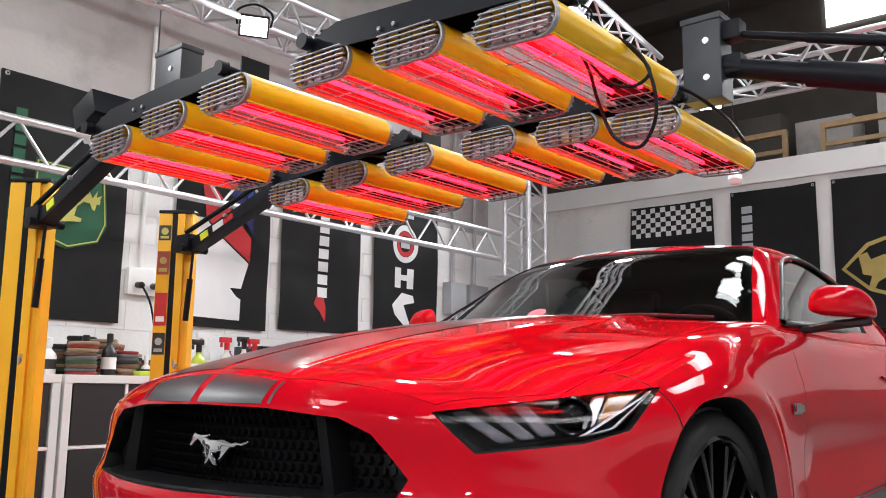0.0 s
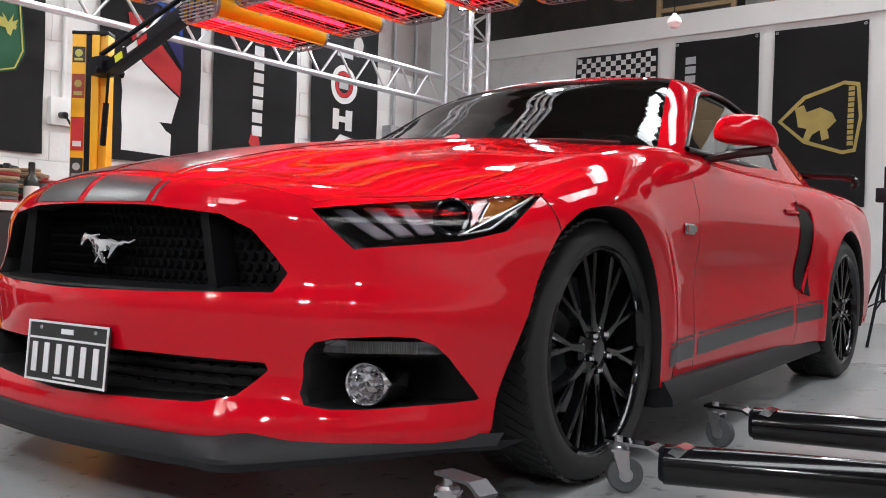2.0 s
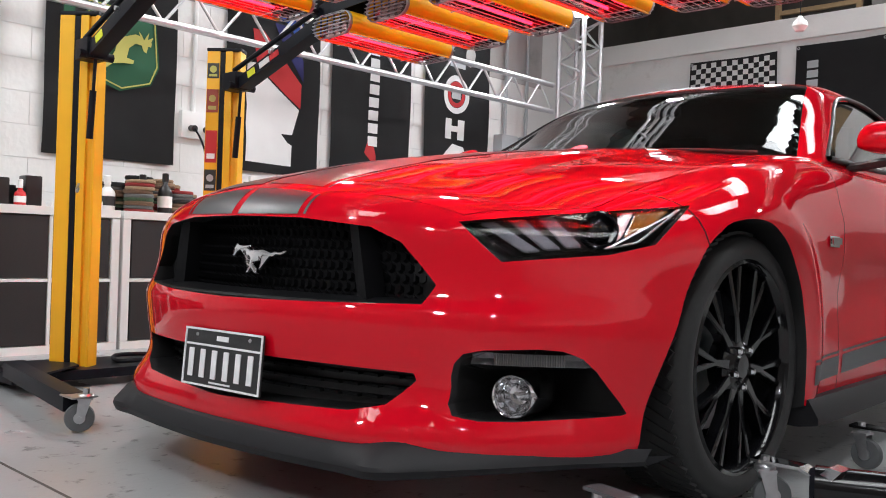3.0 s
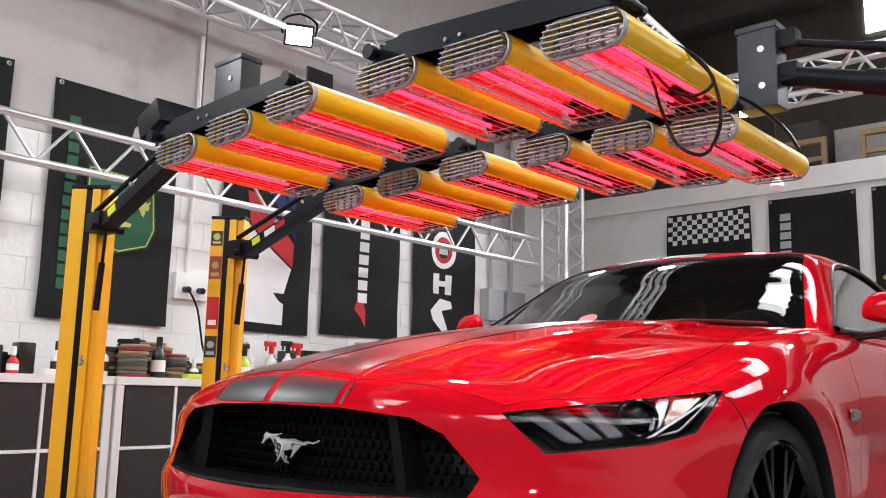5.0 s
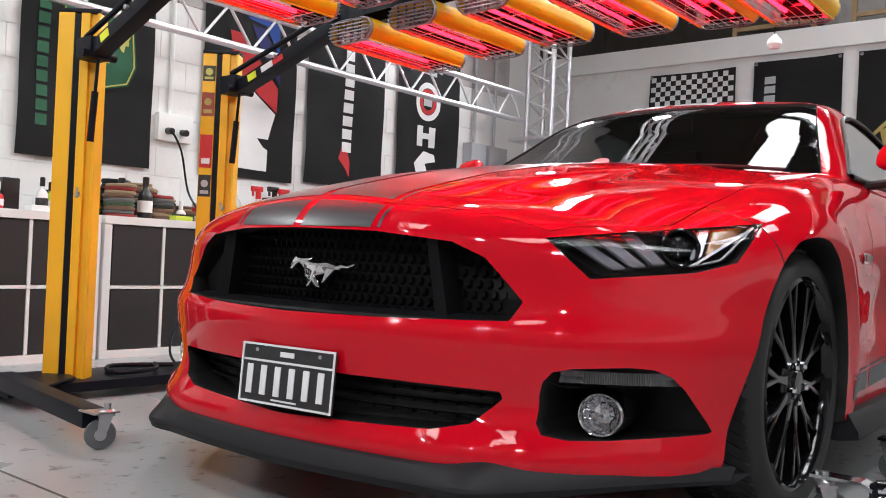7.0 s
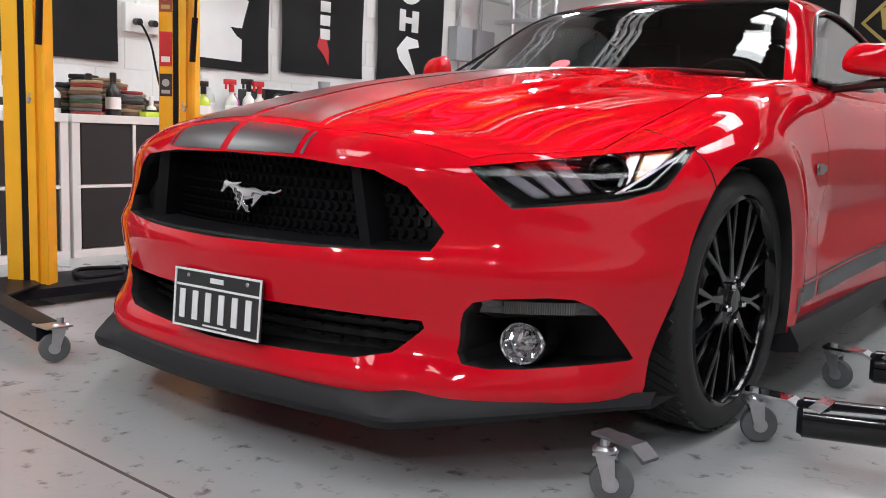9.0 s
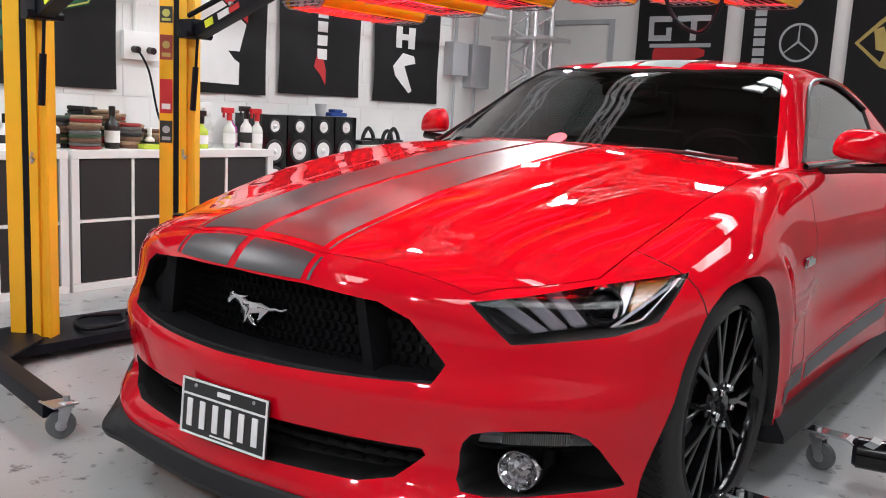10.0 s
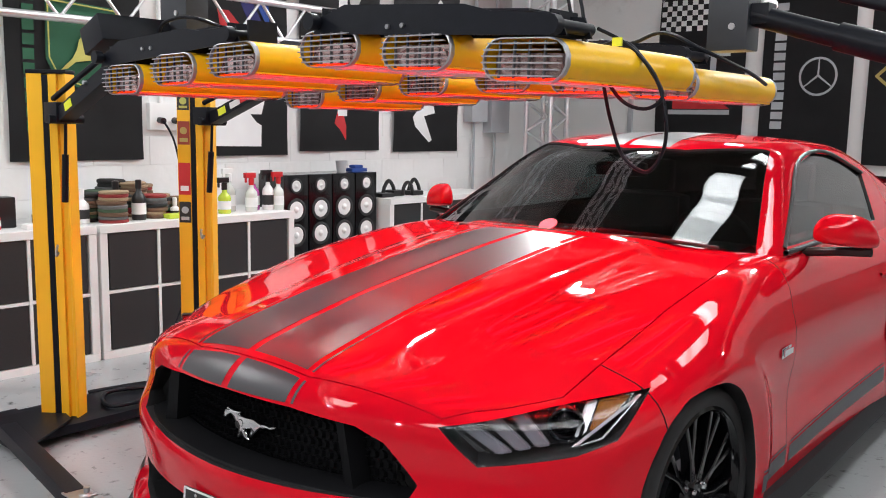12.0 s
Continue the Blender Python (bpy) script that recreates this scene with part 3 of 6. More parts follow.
under = boolean(inner, lights() + grilles() + arches() + cabin())
car_mesh("inner_body", under, car, "black inner structure")


def roof_height(x, y):
    e = y - 0.30 * x * x * (1 - step(y, 2.1, 2.6))
    z = curve(e, [(1.2, 0.86), (1.5, 1.015), (1.8, 1.172), (2.06, 1.308), (2.22, 1.352), (2.6, 1.378), (3.0, 1.36), (3.5, 1.25), (4.0, 1.10), (4.5, 0.94)])
    return z - 0.09 * x * x


def cabin_skin(x, y, z):
    top = z - roof_height(x, y)
    side = np.abs(x) - (0.80 - 0.58 * np.maximum(z - 0.95, 0) - 0.12 * step(y, 3.0, 4.4))
    f = smax(top, side * 0.86, 0.07)
    return smax(f, 0.80 - z, 0.02)


WIND = [(0, 1.3), (0.5, 1.42), (0.735, 1.64), (0.60, 2.06), (0.545, 2.25), (0.50, 2.235), (0.25, 2.10), (0, 2.065)]
SIDE = [(1.80, 0.985), (2.10, 1.14), (2.36, 1.262), (2.62, 1.303), (2.86, 1.29), (3.16, 1.20), (3.0, 1.00), (2.4, 0.99)]
outer = finish("outer", shell(cabin_skin, 0.98, 2.2, 3.6, 3.4, 90, 150, 2.6), M_RED, 0)
inside = shell(lambda x, y, z: cabin_skin(x, y, z) + 0.028, 0.98, 2.2, 3.6, 3.4, 50, 90, 2.6)
house = boolean(outer, [(inside, M_PLASTIC), (prism_z(mirrored(WIND), 0.9, 1.6), M_PLASTIC), (prism_x(SIDE, -1.2, 1.2), M_PLASTIC), (add_box(bmesh.new(), (-1, 1.0, 0.5), (1, 4.6, 0.9)), M_PLASTIC)])
car_mesh("roof", house, car, "red roof and pillars")
pane_src = finish("pane", shell(lambda x, y, z: cabin_skin(x, y, z) + 0.008, 0.98, 2.2, 3.6, 3.4, 70, 130, 2.6), M_TINT, 0)
pane_in = lambda: shell(lambda x, y, z: cabin_skin(x, y, z) + 0.013, 0.98, 2.2, 3.6, 3.4, 70, 130, 2.6)
panes = boolean(pane_src, [(pane_in(), M_TINT)])
ws = car_mesh("windscreen", boolean(panes, [(prism_z(grown(mirrored(WIND), 0.004), 0.9, 1.6), M_TINT)], "INTERSECT"), car, "dark tinted windscreen")
for s in (1, -1):
    car_mesh("side_window", boolean(panes, [(prism_x(grown(SIDE, 0.004), 0.3 * s if s > 0 else -1.2, 1.2 if s > 0 else -0.3), M_TINT)], "INTERSECT"), car, "dark tinted side window")


# ---- car: lights, grille, wheels, trim ----
def conform_top(fn, xs, ys, lift):
    """A strip that lies on a surface seen from above. xs: from, to at each y."""
    rows = []
    for y in ys:
        x0, x1 = xs(y)
        x = np.linspace(x0, x1, 9)
        z = top_at(fn, x, np.full(9, y))
        rows.append([(a, y, c + lift) for a, c in zip(x, z)])
    bm = grid_bm(rows)
    bmesh.ops.recalc_face_normals(bm, faces=bm.faces)
    return bm


def conform_side(fn, ys, z_of, lift, n=5):
    rows = []
    for y in ys:
        z0, z1 = z_of(y)
        z = np.linspace(z0, z1, n)
        x = side_at(fn, np.full(n, y), z)
        rows.append([(a + lift, y, c) for a, c in zip(x, z)])
    bm = grid_bm(rows)
    bmesh.ops.recalc_face_normals(bm, faces=bm.faces)
    return bm


for s in (1, -1):
    edge = lambda y, a, b: (min(s * a, s * b), max(s * a, s * b))
    for a, b, name in ((0.013, 0.222, "bonnet_stripe"), (0.238, 0.246, "pin_stripe")):
        wide = lambda y, a=a, b=b: tuple(v - 0.018 - 0.02 * y for v in edge(y, a, b - 0.012 * y))
        hb = conform_top(body, wide, np.linspace(0.10, 1.415, 50), 0.0016)
        car_part(name, hb, M_STRIPE, car, "satin grey vinyl stripe")
        lip = []
        for x in np.linspace(*wide(0.0), 9):
            y0 = float(front_at(body, np.array(x), np.array(0.698)))
            e = 0.074 + 0.4 * max(0, abs(x) - 0.2) ** 2
            o = np.array([x, 0.35, 0.55])
            a0, a1 = math.atan2(0.698 - 0.55, 0.35 - y0), math.atan2(float(top_at(body, np.array(x), np.array(e))) - 0.55, 0.35 - e)
            col = []
            for ang in np.linspace(a0, a1, 14):
                lo, hi = 0.0, 0.6
                for _ in range(24):
                    mid = (lo + hi) / 2
                    lo, hi = (mid, hi) if float(body(np.array(x), np.array(0.35 - mid * math.cos(ang)), np.array(0.55 + mid * math.sin(ang)))) < 0 else (lo, mid)
                lo += 0.0016
                col.append((x, 0.35 - lo * math.cos(ang), 0.55 + lo * math.sin(ang)))
            lip.append(col)
        lb = grid_bm(lip)
        bmesh.ops.recalc_face_normals(lb, faces=lb.faces)
        car_part(name, lb, M_STRIPE, car, "satin grey vinyl stripe")
    car_part("roof_stripe", conform_top(cabin_skin, lambda y: tuple(v - 0.03 for v in edge(y, 0.013, 0.205)), np.linspace(2.10, 3.4, 30), 0.0016), M_STRIPE, car, "satin grey vinyl stripe")


def LP(s, t, d):
    """A place in the headlight: s along it, t down it, d behind its face."""
    top = Vector(LIGHT[0]).lerp(Vector(LIGHT[1]), s)
    low = Vector(LIGHT[4]).lerp(Vector(LIGHT[2]), s) if s > 0.0 else Vector(LIGHT[5])
    return top.lerp(low, t) - LIGHT_WAY * d


def light_slab(quad, d, thick):
    bm = bmesh.new()
    a = [bm.verts.new(LP(s, t, d)) for s, t in quad]
    b = [bm.verts.new(LP(s, t, d + thick)) for s, t in quad]
    bm.faces.new(a)
    bm.faces.new(b[::-1])
    for i in range(len(quad)):
        j = (i + 1) % len(quad)
        bm.faces.new((a[j], a[i], b[i], b[j]))
    bmesh.ops.recalc_face_normals(bm, faces=bm.faces)
    bmesh.ops.bevel(bm, geom=bm.edges[:], offset=0.004, segments=2, affect="EDGES")
    return bm


thin = boolean(solid, [(shell(lambda x, y, z: body(x, y, z) + 0.004, 0.42, 0.9, 4.3, 3.9, 150, 190, 3.0), M_CLEAR)])
cover = boolean(thin, [(light_solid(0.985, 0.25, 0.11), M_CLEAR)], "INTERSECT")
cover.materials.clear()
cover.materials.append(M_CLEAR)
for p in cover.polygons:
    p.material_index = 0
facing = LIGHT_WAY.to_track_quat("Z", "Y").to_matrix().to_4x4()
for mir in (False, True):
    hl = car_mesh("headlight", cover, car, "clear headlight cover", mirror=mir)
    hl.visible_shadow = False

    def bit(name, bm, mat, label=""):
        car_part(name, bm, mat, hl, label, mirror=mir)

    for k in range(3):
        s0 = 0.07 + 0.125 * k
        bit("light_bar", light_slab([(s0, 0.06), (s0 + 0.07, 0.06), (s0 + 0.20, 0.86), (s0 + 0.10, 0.86)], 0.012, 0.02), M_DRL, "slanted frosted light bar")
    at = Matrix.Translation(LP(0.60, 0.48, 0.01)) @ facing
    bit("projector_ring", add_lathe(bmesh.new(), [(0.036, -0.05), (0.036, 0.004), (0.040, 0.007), (0.044, 0.004), (0.044, -0.05)], at, 40), M_GLOSSBLACK, "black ring round the projector")
    bit("projector_lens", add_lathe(bmesh.new(), [(0.0001, 0.006), (0.014, 0.004), (0.026, -0.004), (0.035, -0.018), (0.035, -0.05)], at, 36), M_GLOSSBLACK, "dark projector lens")
    bit("reflector", light_slab([(0.69, 0.12), (0.75, 0.10), (0.74, 0.78), (0.67, 0.82)], 0.02, 0.01), M_SATINCHROME, "ribbed chrome reflector")
    bit("amber_reflector", light_slab([(0.76, 0.12), (0.92, 0.12), (0.84, 0.72), (0.76, 0.74)], 0.022, 0.01), M_AMBER, "amber side reflector")
    bit("chrome_strip", light_slab([(0.66, 0.92), (0.84, 0.84), (0.945, 0.10), (0.97, 0.09), (0.87, 0.93), (0.66, 0.98)], 0.008, 0.008), M_SATINCHROME, "bright strip along the lower edge")
    bit("housing", light_slab([(0.02, 0.02), (0.97, 0.02), (0.90, 0.95), (0.10, 0.95)], 0.055, 0.02), M_GRILLE, "black housing")

# upper grille
mesh_bm = bmesh.new()
for r in range(8):
    z = 0.508 + 0.0245 * r
    for c in range(-22, 23):
        x = 0.0225 * c + (0.01125 if r % 2 else 0)
        lim = 0.49 - 1.0 * max(0, z - 0.60)
        if abs(x) > lim or z > 0.68:
            continue
        yy = 0.072 + 0.42 * x * x
        for k in range(6):
            a0, a1 = k * math.pi / 3, (k + 1) * math.pi / 3
            p, q = (x + 0.0115 * math.sin(a0), yy, z + 0.0125 * math.cos(a0)), (x + 0.0115 * math.sin(a1), yy, z + 0.0125 * math.cos(a1))
            if k < 3:
                add = [mesh_bm.verts.new(v) for v in ((p[0], p[1], p[2] + 0.0022), (q[0], q[1], q[2] + 0.0022), (q[0], q[1] + 0.012, q[2] - 0.0022), (p[0], p[1] + 0.012, p[2] - 0.0022))]
                mesh_bm.faces.new(add)
grille = car_part("grille_mesh", mesh_bm, M_GRILLE, car, "black honeycomb grille")
rows = []
for x in np.linspace(-0.53, 0.53, 25):
    rows.append([(x, 0.088 + 0.42 * x * x, z) for z in (0.49, 0.70)])
car_part("grille_back", grid_bm(rows), M_GRILLE, car, "black panel behind the grille")
for s in (1, -1):
    bar = bmesh.new()
    for y, dz in ((0.0, 0), ):
        a = [bar.verts.new(v) for v in ((s * 0.352, 0.085, 0.505), (s * 0.392, 0.075, 0.505), (s * 0.356, 0.075, 0.675), (s * 0.322, 0.08, 0.68))]
        b = [bar.verts.new((v.co.x, v.co.y + 0.06, v.co.z)) for v in a]
        bar.faces.new(a)
        bar.faces.new(b[::-1])
        for i in range(4):
            bar.faces.new((a[(i + 1) % 4], a[i], b[i], b[(i + 1) % 4]))
    bmesh.ops.recalc_face_normals(bar, faces=bar.faces)
    car_part("grille_bar", bar, M_GRILLE, car, "upright charcoal bar in the grille", smooth=0)
rows = []
for x in np.linspace(-0.53, 0.53, 31):
    y = float(nose(np.array(x), np.array(0.5))) + 0.012
    rows.append([(x, y, 0.497), (x, y + 0.004, 0.503), (x, y + 0.05, 0.512), (x, y + 0.09, 0.512)])
car_part("grille_ledge", grid_bm(rows), M_GRILLE, car, "charcoal ledge under the grille")

# running-horse shaped badge, kept plain
HORSE = [(-49, 1), (-46, 12), (-41, 21), (-37, 26), (-35, 22), (-25, 21), (-13, 22), (-8, 23), (-12, 19), (-17, 16), (-10, 13), (2, 13), (17, 15), (26, 12), (34, 9), (42, 12), (52, 10), (60, 14), (64, 15), (63, 10), (54, 5), (44, 6), (38, 1), (32, 2), (28, -2), (22, -10), (16, -18), (12, -25), (8, -22), (12, -14), (14, -6), (4, -9), (-5, -11), (-2, -16), (4, -21), (3, -28), (8, -32), (0, -32), (-6, -27), (-8, -20), (-12, -28), (-14, -33), (-19, -32), (-15, -24), (-17, -16), (-22, -12), (-21, -2), (-27, 8), (-32, 12), (-38, 8), (-42, 3), (-44, -1)]
em = prism_y([(x * 0.0019 + 0.014, z * 0.00132 + 0.592) for x, z in HORSE], 0.048, 0.062)
bmesh.ops.bevel(em, geom=em.edges[:], offset=0.0016, segments=1, affect="EDGES")
car_part("grille_badge", em, M_CHROME, car, "chrome badge in the middle of the grille", smooth=60)

# number plate with plain bars
plate_m = Matrix.Translation((0.030, -0.048, 0.341)) @ pose(0, 0, 0, 90 - 4, 0, 2.5)
pl = bmesh.new()
add_box(pl, (-0.147, -0.071, -0.006), (0.147, 0.071, 0.0), plate_m, 0.002)
plate = car_part("number_plate", pl, M_BLACKPANEL, car, "black number plate with a pale border")
rim = bmesh.new()
for lo, hi in (((-0.147, 0.066, 0), (0.147, 0.071, 0.0025)), ((-0.147, -0.071, 0), (0.147, -0.066, 0.0025)), ((-0.147, -0.066, 0), (-0.142, 0.066, 0.0025)), ((0.142, -0.066, 0), (0.147, 0.066, 0.0025))):
    add_box(rim, lo, hi, plate_m)
car_part("plate_border", rim, M_TEXTWHITE, plate, "pale raised border", smooth=0)
for k in range(6):
    car_part("plate_bar", add_box(bmesh.new(), (-0.125 + 0.045 * k, -0.05, 0), (-0.106 + 0.045 * k, 0.020, 0.003), plate_m, 0.002), M_TEXTWHITE, plate, "plain pale bar")
car_part("plate_line", add_box(bmesh.new(), (-0.14, 0.028, 0), (0.14, 0.033, 0.002), plate_m), M_TEXTWHITE, plate)
car_part("plate_bar", add_box(bmesh.new(), (-0.022, 0.044, 0), (0.022, 0.056, 0.002), plate_m), M_TEXTWHITE, plate)
car_part("plate_bar", add_box(bmesh.new(), (-0.04, -0.061, 0), (0.04, -0.057, 0.002), plate_m), M_TEXTWHITE, plate)
for x in (-0.1, 0.1):
    car_part("screw", add_lathe(bmesh.new(), [(0.0001, 0.003), (0.004, 0.002), (0.005, 0)], plate_m @ Matrix.Translation((x, 0.055, 0)), 12), M_STEEL, plate)

# lower grille back
rows = [[(x, 0.07 + 0.42 * x * x, z) for z in (0.24, 0.37)] for x in np.linspace(-0.5, 0.5, 21)]
car_part("lower_grille", grid_bm(rows), M_PLASTIC, car, "black lower grille")
slats = bmesh.new()
for z in (0.285, 0.31, 0.335):
    for i in range(20):
        x = -0.475 + 0.05 * i
        y = 0.05 + 0.42 * x * x
        add_box(slats, (x - 0.026, y, z - 0.003), (x + 0.026, y + 0.02, z + 0.003), Matrix.Identity(4))
car_part("lower_slats", slats, M_GRILLE, car, smooth=0)

# fog lamps and turn signals
for mir in (False, True):
    fog = car_part("fog_lamp", add_lathe(bmesh.new(), [(0.050, -0.10), (0.050, 0.0), (0.046, 0.006), (0.042, 0.002), (0.040, -0.01)], Matrix.Translation((0.692, 0.222, 0.315)) @ pose(0, 0, 0, 90, 0, 12), 40), M_CHROME, car, "round fog lamp in a chrome shell", mirror=mir)
    car_part("reflector_bowl", add_lathe(bmesh.new(), [(0.041, -0.005), (0.034, -0.02), (0.02, -0.035), (0.009, -0.038), (0.008, -0.02), (0.0001, -0.018)], Matrix.Translation((0.692, 0.222, 0.315)) @ pose(0, 0, 0, 90, 0, 12), 12), M_CHROME, fog, "faceted reflector", mirror=mir, smooth=0)
    car_part("fog_lens", add_lathe(bmesh.new(), [(0.041, -0.002), (0.03, 0.004), (0.0001, 0.007)], Matrix.Translation((0.692, 0.222, 0.315)) @ pose(0, 0, 0, 90, 0, 12), 40), M_CLEAR, fog, mirror=mir)
    rows = []
    for x in np.linspace(0.622, 0.83, 22):
        zt = np.interp(x, [0.622, 0.66, 0.78, 0.83], [0.392, 0.412, 0.423, 0.392])
        zb = np.interp(x, [0.622, 0.65, 0.80, 0.83], [0.380, 0.373, 0.378, 0.388])
        y = float(front_at(body, np.array(x), np.array((zt + zb) / 2)))
        rows.append([(x, y + 0.03, zb), (x, y + 0.008, zb), (x, y + 0.004, (zt + zb) / 2), (x, y + 0.010, zt), (x, y + 0.03, zt)])
    car_part("turn_signal", grid_bm(rows), M_CLEAR, car, "clear ribbed turn signal strip", mirror=mir)
    rows = []
    for x in np.linspace(0.626, 0.826, 20):
        y = float(front_at(body, np.array(x), np.array(0.395)))
        rows.append([(x, y + 0.022, 0.383), (x, y + 0.030, 0.396), (x, y + 0.022, 0.409)])
    tray = car_part("turn_signal_tray", grid_bm(rows), M_TRAY, car, "grey reflector behind the clear strip", mirror=mir)
    for x in np.linspace(0.672, 0.782, 30):
        y = float(front_at(body, np.array(x), np.array(0.395)))
        car_part("rib", add_box(bmesh.new(), (x - 0.0008, y + 0.014, 0.383), (x + 0.0008, y + 0.019, 0.408)), M_SATINCHROME, tray, mirror=mir, smooth=0)

# front splitter
rows = []
for x in np.linspace(-0.91, 0.91, 81):
    a = abs(x)
    y = float(nose(np.array(x), np.array(0.2)))
    out = 0.026 + 0.035 * math.exp(-(((a - 0.53) / 0.07) ** 2)) - 0.022 * min(1, max(0, a - 0.62) / 0.2)
    zt = 0.20 + 0.012 * math.exp(-(((a - 0.53) / 0.05) ** 2))
    up = 0.040 * step(a, 0.45, 0.93)
    rows.append([(x, y + 0.02, zt + 0.012), (x, y - out * 0.35, zt - 0.006), (x, y - out, 0.166 + up * 0.6), (x, y - out - 0.003, 0.156 + up * 0.8), (x, y - out + 0.006, 0.138 + up), (x, y + 0.12, 0.143 + up)])
car_part("splitter", grid_bm(rows), M_SPLITTER, car, "satin charcoal front splitter", smooth=25)


def skirt():
    rows = []
    for y in np.linspace(1.252, 3.26, 30):
        w = 0.905 + 0.02 * math.cos((y - 1.3) * 1.6)
        rows.append([(w - 0.05, y, 0.235), (w + 0.006, y, 0.235), (w + 0.035, y, 0.185), (w + 0.036, y, 0.165), (w - 0.02, y, 0.155), (w - 0.2, y, 0.16)])
    bm = grid_bm(rows)
    bm.verts.ensure_lookup_table()
    bm.faces.new([bm.verts[k] for k in range(6)])
    bm.faces.new([bm.verts[len(bm.verts) - 1 - k] for k in range(6)])
    bmesh.ops.recalc_face_normals(bm, faces=bm.faces)
    return bm


both("side_skirt", skirt, M_SPLITTER, car, "satin charcoal side skirt")
for y0, y1 in ((1.285, 1.565), (1.60, 2.81), (2.85, 3.20)):
    both("side_stripe", lambda: conform_side(body, np.linspace(y0, y1, 20), lambda y: (0.272 + 0.028 * (y - 1.28), 0.330 + 0.034 * (y - 1.28)), 0.0016), M_STRIPE, car, "satin grey stripe along the sill")
    both("side_pin_stripe", lambda: conform_side(body, np.linspace(y0, y1, 20), lambda y: (0.338 + 0.034 * (y - 1.28), 0.345 + 0.034 * (y - 1.28)), 0.0016, 2), M_STRIPE, car)
# no hole is cut: a black skin on the body paints the intake's shaded depth
both("intake_scoop", lambda: conform_side(body, np.linspace(2.87, 3.06, 14), lambda y: (0.455 - 0.25 * (y - 2.95), 0.83 - 0.12 * (y - 2.90)), 0.004, 8), M_GRILLE, car, "flat black patch painting the dark hole of the rear quarter intake")
both("intake_rim", lambda: add_path(bmesh.new(), [(float(side_at(body, np.array(y), np.array(z))) + 0.008, y, z) for y, z in ((2.86, 0.845), (2.97, 0.84), (3.05, 0.80), (3.055, 0.66), (3.02, 0.52), (2.94, 0.45))], 0.007), M_RED, car, "red lip behind the intake")
both("fender_badge", lambda: add_box(conform_side(body, np.linspace(1.43, 1.53, 4), lambda y: (0.672, 0.705), 0.004, 3), (0.92, 1.44, 0.68), (0.925, 1.52, 0.70)), M_CHROME, car, "small chrome badge")
both("door_handle", lambda: add_path(bmesh.new(), [(float(side_at(body, np.array(y), np.array(0.80))) + 0.014 * math.sin((y - 2.68) / 0.2 * math.pi) + 0.003, y, 0.80) for y in np.linspace(2.68, 2.88, 6)], 0.008), M_RED, car, "red door handle")


def mirror_head():
    bm = bmesh.new()
    bmesh.ops.create_uvsphere(bm, u_segments=32, v_segments=20, radius=1)
    for v in bm.verts:
        x, y, z = v.co
        y = y if y < 0 else y * 0.35
        w = 0.098 * (1 - 0.16 * max(z, 0))
        v.co = (0.945 + w * np.sign(x) * abs(x) ** 0.65, 1.95 + 0.085 * y + 0.05 * x, 1.030 + (0.078 if z > 0 else 0.034) * np.sign(z) * abs(z) ** (0.8 if z > 0 else 0.4) - 0.012 * x)
    return bm


both("mirror_housing", mirror_head, M_RED, car, "red door mirror housing")
both("mirror_arm", lambda: add_path(bmesh.new(), [(0.78, 1.97, 0.955), (0.85, 1.97, 0.963), (0.92, 1.96, 0.972), (1.03, 1.96, 0.980)], 0.017), M_PLASTIC, car, "black mirror foot")
both("window_trim", lambda: add_path(bmesh.new(), [(float(side_at(cabin_skin, np.array(y), np.array(z))) + 0.003, y, z) for y, z in ((1.80, 0.98), (2.1, 1.135), (2.36, 1.266), (2.62, 1.308), (2.86, 1.295), (3.16, 1.205))], 0.008), M_PLASTIC, car, "black window seal")
both("belt_trim", lambda: add_path(bmesh.new(), [(0.80, 1.76, 0.972), (0.79, 2.2, 0.978), (0.775, 2.6, 0.985), (0.74, 3.1, 0.995)], 0.010), M_PLASTIC, car, "black belt moulding")

# cowl, wipers, cabin
rows = [[(x, 1.40 + 0.30 * x * x, 0.965 - 0.06 * x * x), (x, 1.47 + 0.32 * x * x, 0.958 - 0.06 * x * x), (x, 1.56 + 0.32 * x * x, 0.98 - 0.05 * x * x)] for x in np.linspace(-0.72, 0.72, 25)]
car_part("cowl", grid_bm(rows), M_PLASTIC, car, "black cowl under the windscreen")
for a, b in (((-0.45, 1.50, 0.985), (0.12, 1.475, 1.0)), ((0.08, 1.49, 0.985), (0.62, 1.60, 0.985))):
    car_part("wiper", add_path(bmesh.new(), [a, ((a[0] + b[0]) / 2, (a[1] + b[1]) / 2 - 0.01, 1.0), b], 0.007), M_PLASTIC, car, "black wiper")
dash = bmesh.new()
add_box(dash, (-0.66, 1.62, 0.55), (0.66, 2.05, 0.955), None, 0.04)
car_part("dashboard", dash, M_SEAT, car, "black dashboard")
car_part("steering_wheel", add_path(bmesh.new(), [(0.36 + 0.18 * math.cos(k * math.pi / 8), 2.18 - 0.06 * math.sin(k * math.pi / 8), 0.90 + 0.17 * math.sin(k * math.pi / 8)) for k in range(17)], 0.014), M_SEAT, car, "black steering wheel")
